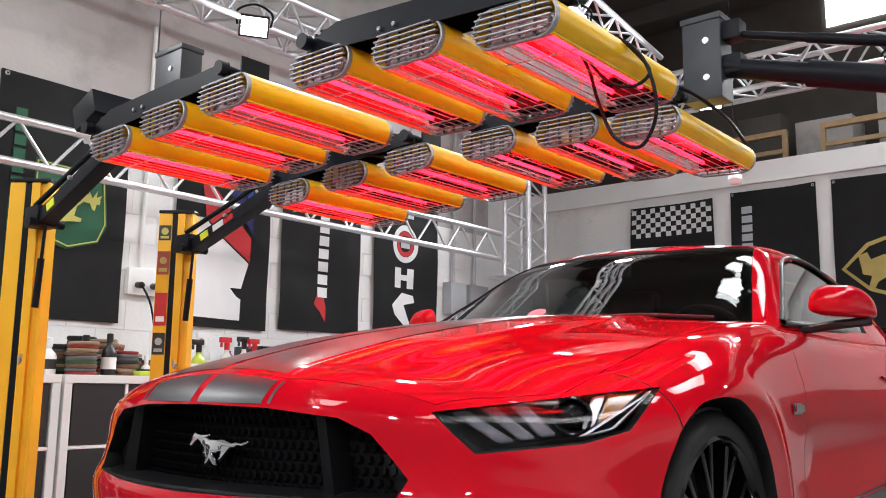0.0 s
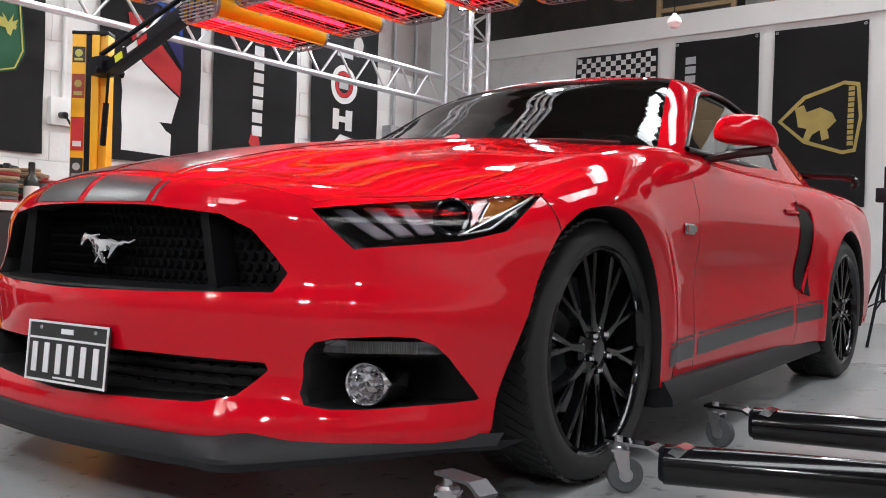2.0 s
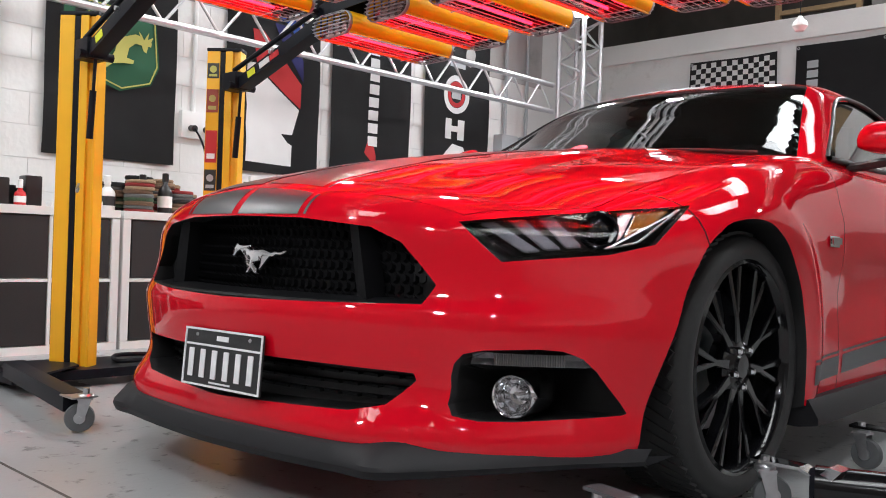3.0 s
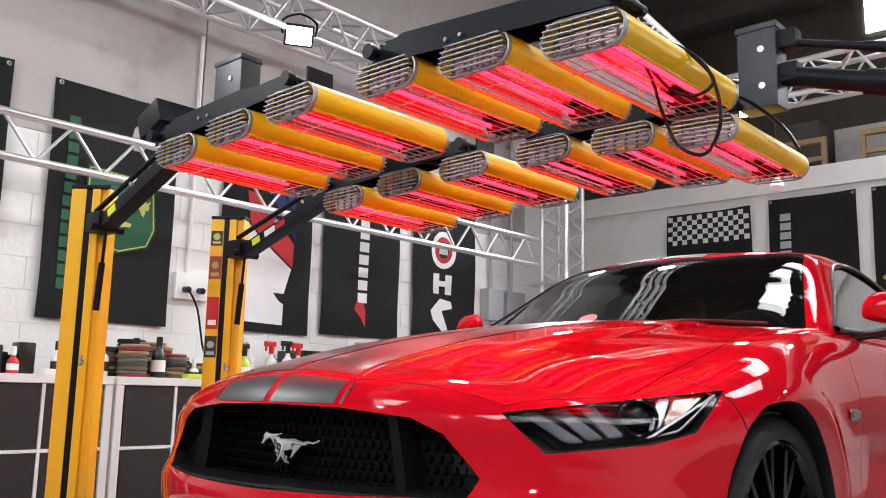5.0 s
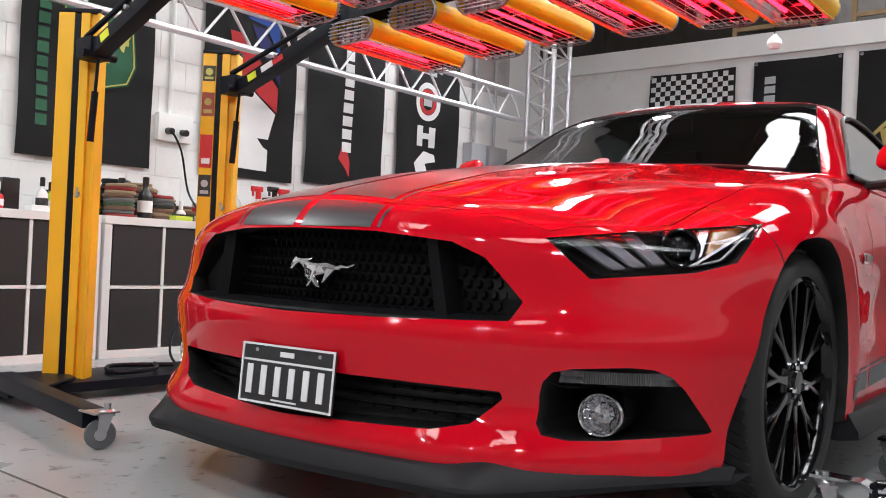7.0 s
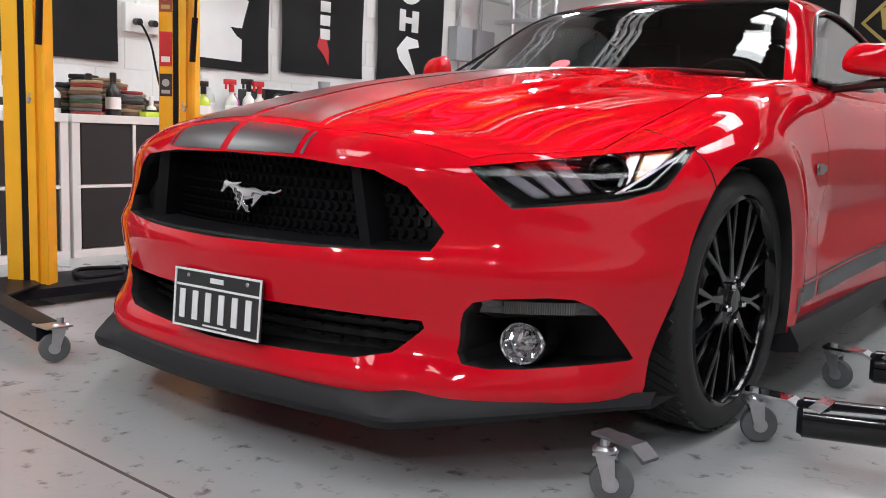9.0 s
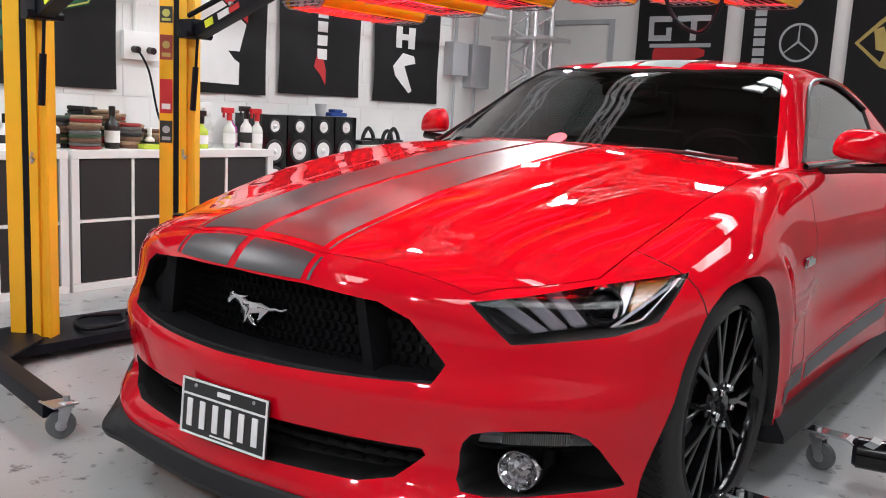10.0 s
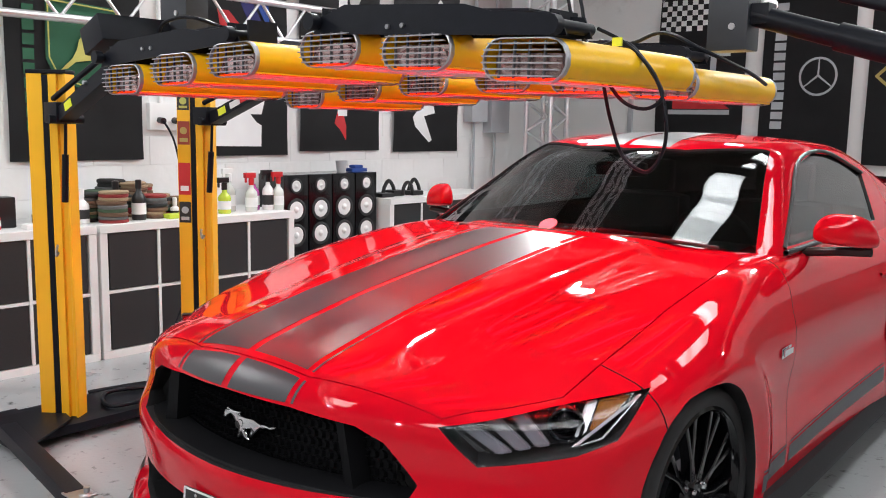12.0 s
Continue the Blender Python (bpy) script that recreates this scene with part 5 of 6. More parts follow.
for (x0, y0), (x1, y1), tw in (((0.985, 1.62), (2.3, 1.86), 170), ((0.985, 0.93), (2.3, 1.33), 215)):
    lg = thing("outrigger", "glossy black round outrigger of the second lamp stand", "outrigger", "legs of the second stand")
    a, b = Vector((x0 + 0.10, y0, 0.09)), Vector((x1, y1, 0.11))
    part("tube", add_tube(bmesh.new(), a, b, 0.050, 28), M_GLOSSBLACK, lg, "gloss black tube")
    part("end_plug", add_tube(bmesh.new(), a - (b - a).normalized() * 0.012, a, 0.040, 20, 0.046), M_BLACKSTEEL, lg)
    pm = bmesh.new()
    add_prism(pm, [(-0.05, 0.125), (0.07, 0.125), (0.13, 0.095), (0.17, 0.14), (0.14, 0.145), (0.11, 0.115), (0.07, 0.133), (-0.05, 0.133)], Matrix.Translation((x0, y0 + 0.03, 0)) @ Matrix(((1, 0, 0, 0), (0, 0, -1, 0.0), (0, 1, 0, 0), (0, 0, 0, 1))), 0.06)
    part("mount_plate", pm, M_CHROME, lg, "bent bright mounting plate", smooth=0)
    caster(x0 - 0.005, y0, tw)
caster(0.895, 0.315, 200)
lip = bmesh.new()
add_prism(lip, [(-0.04, 0.142), (0.06, 0.142), (0.095, 0.120), (0.098, 0.128), (0.064, 0.149), (-0.04, 0.149)], Matrix.Translation((0.90, 0.338, 0)) @ pose(0, 0, 0, 0, 0, -12) @ Matrix(((1, 0, 0, 0), (0, 0, -1, 0.0), (0, 1, 0, 0), (0, 0, 0, 1))), 0.05)
single("caster_plate", lip, M_CAP, "bent bright mounting plate on a caster", "caster plate", smooth=0)


# ---- trusses and floodlights ----
def truss(name, a, b, depth, up, count, label, four=True, r=0.024):
    """A lattice truss from a to b; up is the way in which its chords are apart."""
    ob = thing(name, label, "truss", "aluminium trusses")
    a, b, up = Vector(a), Vector(b), Vector(up)
    side = (b - a).normalized().cross(up).normalized()
    offs = [up * depth / 2 + side * depth / 2 * four, -up * depth / 2 + side * depth / 2 * four] + ([up * depth / 2 - side * depth / 2, -up * depth / 2 - side * depth / 2] if four else [])
    for o in offs:
        part("chord", add_tube(bmesh.new(), a + o, b + o, r, 14), M_ALU, ob)
    faces = [(0, 1)] + ([(2, 3), (0, 2), (1, 3)] if four else [])
    for i, j in faces:
        web = bmesh.new()
        for k in range(count):
            p, q = a + (b - a) * k / count, a + (b - a) * (k + 1) / count
            m = (p + q) / 2
            add_tube(web, p + offs[j], m + offs[i], r * 0.42, 8)
            add_tube(web, m + offs[i], q + offs[j], r * 0.42, 8)
        part("lattice", web, M_ALU, ob, "thin lattice bars")
    return ob


truss("overhead_truss", (-2.9, -3.6, 3.2), (5.0, -3.6, 3.2), 0.27, (0, 0, 1), 22, "square aluminium truss across the workshop")
truss("wall_truss", (-3.05, -2.5, 2.07), (-3.05, 5.35, 2.06), 0.245, (0, 0, 1), 20, "flat aluminium lattice truss along the white wall", four=False)
truss("overhead_truss", (-2.98, -3.0, 3.32), (-2.98, 5.6, 3.32), 0.27, (0, 0, 1), 24, "square aluminium truss high along the wall")
truss("overhead_truss", (-2.9, 5.75, 3.32), (5.0, 5.75, 3.32), 0.27, (0, 0, 1), 22, "square aluminium truss across the workshop")
truss("overhead_truss", (-0.6, -4.0, 3.62), (-1.6, 5.6, 3.52), 0.22, (0, 0, 1), 24, "square aluminium truss hung across the roof")
tower = truss("truss_tower", (-2.90, 5.55, 0.02), (-2.90, 5.55, 3.2), 0.27, (1, 0, 0), 12, "upright square aluminium truss tower")

part("foot_plate", add_box(bmesh.new(), (-3.15, 5.3, 0), (-2.65, 5.8, 0.02), None, 0.004), M_ALU, tower)
single("tower_shelf", add_box(bmesh.new(), (-3.2, 5.35, 1.76), (-2.6, 5.75, 1.79), None, 0.004), M_ALU, "small aluminium shelf fixed to the truss tower", "shelf")


def floodlight(at, aim, watts):
    ob = thing("floodlight", "bright LED floodlight clamped to the truss", "floodlight", "floodlights")
    m = look(at, aim)
    part("case", add_box(bmesh.new(), (-0.10, -0.075, 0.0), (0.10, 0.075, 0.05), m, 0.01), M_BLACKSTEEL, ob)
    part("lens", add_box(bmesh.new(), (-0.085, -0.06, -0.004), (0.085, 0.06, 0.0), m), M_LEDFACE, ob, "glaring white LED panel", smooth=0)
    part("yoke", add_path(bmesh.new(), [m @ Vector(p) for p in ((-0.11, 0, 0.03), (-0.115, 0.09, 0.04), (0, 0.14, 0.05), (0.115, 0.09, 0.04), (0.11, 0, 0.03))], 0.008), M_BLACKSTEEL, ob)
    d = m @ Vector((0, 0, -0.01))
    area_lamp("floodlight_lamp", d, aim, watts, 0.17, 0.12, (0.97, 0.98, 1.0))
    return ob


FLOOD = [((-2.80, 2.22, 3.13), (0.4, 0.2, 0.9)), ((-1.05, 5.6, 3.13), (0.6, 0.5, 0.8)), ((-1.38, 4.0, 3.36), (0.6, 0.4, 0.8)), ((-2.78, 5.38, 2.84), (0.3, 0.6, 0.8)), ((-2.8, -1.2, 3.13), (0, 1.5, 0.8)), ((0.4, 5.6, 3.13), (0, 1.5, 0.8)), ((-1.18, 2.0, 3.38), (0.3, 0.9, 0.6)), ((3.2, 5.6, 3.13), (0.6, 1.5, 0.6)), ((-0.65, -3.4, 3.45), (0.2, 0.4, 0.4)), ((1.3, -3.5, 3.0), (0.3, 0.3, 0.4)), ((3.0, -3.45, 3.0), (0.6, 0.6, 0.4))]
for at, aim in FLOOD:
    floodlight(at, aim, 34)
bulb = thing("hanging_bulb", "small white globe hanging on a thin wire", "globe lamp")
part("globe", add_lathe(bmesh.new(), [(0.0001, -0.05), (0.03, -0.042), (0.05, -0.01), (0.045, 0.02), (0.02, 0.045), (0.012, 0.06), (0.0001, 0.06)], Matrix.Translation((-0.53, 4.75, 2.235)), 24), M_WHITE, bulb)
part("wire", add_tube(bmesh.new(), (-0.53, 4.75, 2.29), (-0.53, 4.75, 5.6), 0.003, 6), M_BLACKSTEEL, bulb)


# ---- banners ----
def ripple(u, v):
    return 0.010 * math.sin(u * 9 + 1.2 * math.sin(v * 3)) + 0.006 * math.sin(v * 7 + u * 4)


def banner(m, w, h, label, prints):
    """A cloth banner hung at m, x to the right and y up from its lower left corner; prints: (material, outlines)."""
    ob = thing("banner", label, "banner", "banners on the walls")
    nu, nv = 14, 22
    rows = []
    for i in range(nu + 1):
        u = i / nu * w
        rows.append([m @ Vector((u, (j / nv) * h - 0.010 * math.sin(math.pi * u / w) * (j == nv), 0.02 + ripple(u, j / nv * h))) for j in range(nv + 1)])
    bm = grid_bm(rows)
    r = bmesh.ops.solidify(bm, geom=bm.faces[:], thickness=0.002)
    bmesh.ops.recalc_face_normals(bm, faces=bm.faces)
    part("cloth", bm, M_FLAG, ob, "hanging cloth")
    for mat, outlines in prints:
        loops = [[]]
        for poly in outlines:
            (loops[0] if poly[0] == "ring" else loops.append([]) or loops[-1]).append(poly)
        for group in loops:
            if not group:
                continue
            pb = bmesh.new()
            for poly in group:
                one = bmesh.new()
                pts = poly[1:] if poly[0] == "ring" else poly
                one.faces.new([one.verts.new((x, y, 0)) for x, y in pts])
                bmesh.ops.triangulate(one, faces=one.faces)
                for _ in range(2):
                    bmesh.ops.subdivide_edges(one, edges=[e for e in one.edges if e.calc_length() > 0.12], cuts=1)
                    bmesh.ops.triangulate(one, faces=one.faces)
                for v in one.verts:
                    v.co.z = 0.025 + ripple(v.co.x, v.co.y)
                join(pb, one, m)
            bmesh.ops.remove_doubles(pb, verts=pb.verts, dist=0.0005)
            part("print", pb, mat, ob, smooth=60)
    for x in (0.03, w - 0.03):
        part("eyelet", add_lathe(bmesh.new(), [(0.006, 0.03), (0.013, 0.032), (0.016, 0.026)], m @ Matrix.Translation((x, h - 0.03, 0)), 14), M_STEEL, ob)
    return ob


def boxes(*rects):
    return [[(a, b), (c, b), (c, d), (a, d)] for a, b, c, d in rects]


def ring(cx, cy, r, wd, n=32, sx=1.0):
    out = []
    for k in range(n):
        a, b = 2 * math.pi * k / n, 2 * math.pi * (k + 1) / n
        out.append(["ring", (cx + sx * r * math.cos(a), cy + r * math.sin(a)), (cx + sx * r * math.cos(b), cy + r * math.sin(b)), (cx + sx * (r - wd) * math.cos(b), cy + (r - wd) * math.sin(b)), (cx + sx * (r - wd) * math.cos(a), cy + (r - wd) * math.sin(a))])
    return out


def on_left(y, z):
    """A frame on the left wall: x along the wall, y up, z into the room."""
    return Matrix(((0, 0, 1, WALL_X), (1, 0, 0, y), (0, 1, 0, z), (0, 0, 0, 1)))


def on_back(x, z):
    return Matrix(((1, 0, 0, x), (0, 0, -1, BACK_Y - 0.03), (0, 1, 0, z), (0, 0, 0, 1)))


SHIELD = [(0.24, 0.98), (0.70, 0.95), (0.73, 0.62), (0.68, 0.50), (0.48, 0.44), (0.30, 0.50), (0.24, 0.62)]
DEER = [(0.323, 0.553), (0.360, 0.590), (0.397, 0.624), (0.429, 0.683), (0.443, 0.739), (0.471, 0.776), (0.517, 0.796), (0.564, 0.813), (0.595, 0.806), (0.584, 0.835), (0.606, 0.813), (0.621, 0.784), (0.654, 0.840), (0.647, 0.793), (0.684, 0.813), (0.669, 0.776), (0.706, 0.772), (0.703, 0.745), (0.651, 0.750), (0.640, 0.705), (0.621, 0.715), (0.606, 0.750), (0.564, 0.754), (0.521, 0.717), (0.508, 0.654), (0.558, 0.644), (0.551, 0.621), (0.490, 0.617), (0.416, 0.604), (0.366, 0.563)]
banner(on_left(-0.22, 1.16), 0.86, 1.48, "plain black cloth banner on the white wall", [])
banner(on_left(0.90, 1.125), 0.86, 1.49, "black banner with a green shield and pale yellow figure", [(M_GREENPRINT, [SHIELD] + boxes(*[(0.10, 0.18 + 0.085 * k, 0.17, 0.245 + 0.085 * k) for k in range(13)]))])
deer = bmesh.new()
add_prism(deer, DEER, on_left(0.90, 1.125) @ Matrix.Translation((0, 0, 0.034)), 0.002)
rimb = bmesh.new()
for i, p in enumerate(SHIELD):
    q = SHIELD[(i + 1) % len(SHIELD)]
    mm = on_left(0.90, 1.125) @ Matrix.Translation((0, 0, 0.040))
    add_tube(rimb, mm @ Vector((p[0] * 0.94 + 0.028, p[1] * 0.94 + 0.042, 0)), mm @ Vector((q[0] * 0.94 + 0.028, q[1] * 0.94 + 0.042, 0)), 0.005, 6)
jd = [o for o in scene.objects if o.name.startswith("banner") and o.get("label", "").startswith("black banner with a green")][0]
part("figure_print", deer, M_LIMEPRINT, jd, "pale yellow leaping figure", smooth=0)
part("shield_line", rimb, M_LIMEPRINT, jd, smooth=0)
M_SHAPE = [(0.17, 0.07), (0.58, 0.065), (0.585, 0.22), (0.545, 0.24), (0.49, 0.30), (0.585, 0.30), (0.635, 0.49), (0.355, 0.69), (0.24, 0.78), (0.17, 0.78), (0.17, 0.55), (0.387, 0.46), (0.18, 0.47), (0.17, 0.34), (0.375, 0.22), (0.175, 0.23)]
banner(on_left(2.14, 1.14), 0.82, 1.46, "black banner with white block shape and red and blue bands", [(M_WHITECLOTH, [M_SHAPE]), (M_REDPRINT, [[(0.25, 0.79), (0.36, 0.70), (0.645, 0.50), (0.645, 0.68), (0.44, 0.90), (0.30, 1.02), (0.20, 1.02)]]), (M_NAVYPRINT, [[(0.46, 0.99), (0.66, 0.70), (0.66, 0.86), (0.52, 1.10), (0.40, 1.10)]]), (M_BLUEPRINT, [[(0.54, 1.12), (0.66, 0.90), (0.66, 1.34), (0.36, 1.34), (0.36, 1.14)]])])
LETTERS = [(0.40, 0.28 + 0.105 * k, 0.50, 0.36 + 0.105 * k) for k in range(9)]
banner(on_left(3.08, 1.165), 0.85, 1.48, "black banner with a column of white bars and a red swoosh", [(M_WHITECLOTH, boxes(*LETTERS)), (M_REDPRINT, [[(0.36, 0.22), (0.40, 0.32), (0.46, 0.30), (0.49, 0.20), (0.485, 0.08), (0.43, 0.16)]])])
banner(on_left(4.10, 1.15), 0.84, 1.46, "black banner with bold white shapes and a round emblem", [(M_WHITECLOTH, boxes((0.28, 0.46, 0.36, 0.64), (0.44, 0.46, 0.52, 0.64), (0.36, 0.53, 0.44, 0.58)) + [[(0.24, 0.30), (0.38, 0.42), (0.52, 0.40), (0.54, 0.34), (0.40, 0.31), (0.50, 0.10), (0.46, 0.08), (0.27, 0.22)]] + ring(0.40, 0.86, 0.17, 0.05)), (M_REDPRINT, ring(0.40, 0.86, 0.115, 0.04)), (M_SILVERPRINT, boxes((0.34, 0.82, 0.46, 0.90), (0.30, 1.1, 0.52, 1.18)))])
chk = [(0.02 + 0.06 * i, 1.47 - 0.055 * (j + 1), 0.02 + 0.06 * (i + 1), 1.47 - 0.055 * j) for i in range(16) for j in range(6) if (i + j) % 2 == 0]
banner(on_back(-2.96, 1.30), 1.0, 1.50, "black banner with a white chequer band and red block emblem", [(M_WHITECLOTH, boxes(*chk)), (M_SILVERPRINT, boxes((0.14, 0.86, 0.40, 0.92), (0.14, 0.66, 0.20, 0.86), (0.14, 0.66, 0.40, 0.72), (0.34, 0.72, 0.40, 0.80), (0.46, 0.86, 0.84, 0.92), (0.62, 0.66, 0.69, 0.86)) + boxes((0.16, 0.25, 0.86, 0.30), (0.16, 0.59, 0.86, 0.63))), (M_REDPRINT, [[(0.20, 0.31), (0.36, 0.31), (0.40, 0.42), (0.52, 0.42), (0.68, 0.31), (0.86, 0.31), (0.66, 0.45), (0.80, 0.50), (0.80, 0.56), (0.72, 0.585), (0.22, 0.585), (0.20, 0.55), (0.28, 0.55)]])])
star = [[(0.565, 0.78), (0.575, 0.79), (0.57, 0.97), (0.56, 0.97), (0.555, 0.79)], [(0.565, 0.775), (0.70, 0.675), (0.705, 0.685), (0.575, 0.795)], [(0.565, 0.775), (0.43, 0.675), (0.425, 0.685), (0.555, 0.795)]]
banner(on_back(-1.775, 1.15), 0.89, 1.68, "black banner with silver bars and a ring emblem", [(M_SILVERPRINT, ring(0.565, 0.78, 0.19, 0.022) + star + boxes(*[(0.12, 0.26 + 0.098 * k, 0.235, 0.335 + 0.098 * k) for k in range(13)]))])
crest = [(0.06, 0.84), (0.30, 1.08), (0.66, 1.20), (0.80, 1.17), (0.83, 0.84), (0.78, 0.52), (0.66, 0.50), (0.30, 0.62)]
inner_crest = [(0.10, 0.84), (0.32, 1.045), (0.66, 1.165), (0.77, 1.14), (0.80, 0.84), (0.755, 0.55), (0.66, 0.535), (0.31, 0.655)]
edge_quads = [["ring", crest[i], crest[(i + 1) % 8], inner_crest[(i + 1) % 8], inner_crest[i]] for i in range(8)]
beast = [(0.24, 0.86), (0.22, 0.96), (0.30, 0.99), (0.33, 0.92), (0.45, 0.96), (0.56, 0.90), (0.60, 0.82), (0.52, 0.74), (0.54, 0.66), (0.47, 0.64), (0.45, 0.74), (0.38, 0.70), (0.34, 0.62), (0.29, 0.64), (0.33, 0.76), (0.25, 0.78)]
banner(on_back(-0.745, 1.08), 0.865, 1.75, "black banner with a gold crest outline and gold figure", [(M_GOLDPRINT, edge_quads + [beast] + boxes(*[(0.70, 0.58 + 0.052 * k, 0.755, 0.62 + 0.052 * k) for k in range(11)]))])


# ---- benches, speakers, bottles ----
def cube_unit(y0, y1, cols, x_front, h, label):
    unit = thing("storage_unit", label, "storage unit", "white storage units")
    x0 = WALL_X + 0.04
    step_y = (y1 - y0 - 0.09) / cols
    panels = [((x0, y0, h - 0.045), (x_front + 0.004, y1, h)), ((x0, y0, 0.0), (x_front, y1, 0.045)), ((x0, y0, 0.046), (x_front, y0 + 0.045, h - 0.046)), ((x0, y1 - 0.045, 0.046), (x_front, y1, h - 0.046)), ((x0, y0 + 0.046, 0.046), (x0 + 0.01, y1 - 0.046, h - 0.046)), ((x0 + 0.011, y0 + 0.046, h / 2 - 0.009), (x_front - 0.005, y1 - 0.046, h / 2 + 0.009))]
    panels += [((x0 + 0.011, y0 + 0.045 + k * step_y - 0.009, 0.046), (x_front - 0.003, y0 + 0.045 + k * step_y + 0.009, h - 0.046)) for k in range(1, cols)]
    for lo, hi in panels:
        part("panel", add_box(bmesh.new(), lo, hi, None, 0.002), M_WHITE, unit, smooth=0)
    for k in range(cols):
        for a, b in ((0.05, h / 2 - 0.013), (h / 2 + 0.013, h - 0.05)):
            part("door", add_box(bmesh.new(), (x_front - 0.03, y0 + 0.045 + k * step_y + 0.012, a), (x_front - 0.008, y0 + 0.045 + (k + 1) * step_y - 0.012, b), None, 0.002), M_BLACKPANEL, unit, "black insert door", smooth=0)
    return unit


cube_unit(-1.80, -0.34, 4, -2.85, 0.785, "white cube storage unit with black insert doors")
cube_unit(-0.33, 1.10, 4, -2.85, 0.785, "white cube storage unit with black insert doors under the banners")
cube_unit(1.12, 2.52, 4, -2.85, 0.785, "white cube storage unit with black insert doors behind the post")
cube_unit(3.60, 5.0, 4, -3.0, 0.80, "white cube storage unit beside the speakers")


def speaker(y):
    sp = thing("tower_speaker", "tall black loudspeaker with three white cones", "loudspeaker", "row of speakers")
    x = -3.12
    part("cabinet", add_box(bmesh.new(), (x - 0.30, y, 0.0), (x, y + 0.222, 1.01), None, 0.006), M_GLOSSBLACK, sp)
    for z, r in ((0.93, 0.045), (0.755, 0.07), (0.57, 0.07)):
        m = Matrix.Translation((x, y + 0.111, z)) @ pose(0, 0, 0, 0, 90, 0)
        surround = part("surround", add_lathe(bmesh.new(), [(r * 1.22, 0.0), (r * 1.2, 0.008), (r * 1.0, 0.010), (r * 0.9, 0.002)], m, 32), M_RUBBER, sp)
        part("cone", add_lathe(bmesh.new(), [(r * 0.9, 0.004), (r * 0.72, 0.008), (r * 0.42, -0.012 + 0.014), (r * 0.34, 0.003), (r * 0.2, 0.016), (0.0001, 0.02)], m, 28), M_WHITE, surround, "white cone")
    return sp


for k in range(4):
    speaker(2.645 + 0.232 * k)


def bottle(x, y, z, h, r, mat, cap_mat, spray, label, cap_h=0.04):
    b = thing("spray_bottle" if spray else "bottle", label, "bottle", "bottles on the bench")
    m = Matrix.Translation((x, y, z))
    part("body", add_lathe(bmesh.new(), [(0.0001, 0.0), (r * 0.95, 0.001), (r, 0.01), (r, h * 0.62), (r * 0.9, h * 0.72), (r * 0.4, h * 0.86), (r * 0.36, h)], m, 24), mat, b)
    part("cap", add_lathe(bmesh.new(), [(r * 0.45, h * 0.96), (r * 0.45, h + cap_h), (r * 0.3, h + cap_h + 0.004), (0.0001, h + cap_h + 0.004)], m, 18), cap_mat, b)
    part("label_band", add_lathe(bmesh.new(), [(r + 0.001, h * 0.18), (r + 0.001, h * 0.52)], m, 24), M_WHITE if mat is not M_WHITE else M_BLACKPANEL, b)
    if spray:
        t = bmesh.new()
        add_box(t, (-0.014, -0.055, h + cap_h), (0.014, 0.03, h + cap_h + 0.035), m, 0.006)
        add_box(t, (-0.006, -0.05, h + cap_h - 0.03), (0.006, -0.038, h + cap_h), m, 0.002)
        part("trigger", t, cap_mat, b)
    return b


M_CLEARPL = material("milky_plastic", (0.62, 0.64, 0.60), 0.25, noise_scale=10, amount=0.06)
M_PURPLE = material("purple_liquid", (0.40, 0.08, 0.30), 0.2, noise_scale=10, amount=0.1)
M_LIMEL = material("lime_liquid", (0.50, 0.62, 0.06), 0.2, noise_scale=10, amount=0.1)
M_REDPL = material("red_plastic", (0.55, 0.02, 0.025), 0.35, noise_scale=10, amount=0.1)
M_BLACKPL = material("black_bottle_plastic", (0.012, 0.012, 0.013), 0.3, noise_scale=10, amount=0.2)
TOP = 0.785
for y, h, r, mat, cm, spray, label in ((2.06, 0.13, 0.042, M_LIMEL, M_BLACKPL, True, "spray bottle of lime liquid with a black trigger"), (2.17, 0.17, 0.045, M_CLEARPL, M_WHITE, True, "milky spray bottle with a white trigger"), (2.27, 0.15, 0.04, M_CLEARPL, M_REDPL, True, "milky spray bottle with a red trigger"), (2.36, 0.15, 0.045, M_PURPLE, M_WHITE, True, "purple spray bottle with a white trigger"), (2.44, 0.16, 0.04, M_WHITE, M_BLACKPL, True, "white spray bottle with a black trigger"), (2.50, 0.15, 0.038, M_CLEARPL, M_REDPL, True, "clear spray bottle with a red trigger"), (1.45, 0.20, 0.042, M_BLACKPL, M_BLACKPL, False, "black bottle of polish on the bench"), (1.36, 0.19, 0.045, M_BLACKPL, M_BLACKPL, False, "black flat bottle of polish"), (0.84, 0.14, 0.03, M_WHITE, M_BLACKPL, False, "small white bottle on the bench"), (0.90, 0.12, 0.03, M_LIMEL, M_BLACKPL, False, "small green bottle on the bench"), (0.97, 0.10, 0.03, M_WHITE, M_REDPL, False, "small white bottle with a red cap"), (1.10, 0.16, 0.045, M_WHITE, M_WHITE, False, "white plastic bottle on the bench"), (1.70, 0.08, 0.03, M_WHITE, M_WHITE, False, "small white tub on the bench"), (0.42, 0.12, 0.035, M_WHITE, M_BLACKPL, False, "small white bottle on the bench"), (0.62, 0.10, 0.03, M_REDPL, M_WHITE, False, "small red bottle on the bench")):
    bottle(-3.05 + 0.06 * math.sin(y * 31), y, TOP, h * (1.25 if spray else 1.0), r, mat, cm, spray, label)
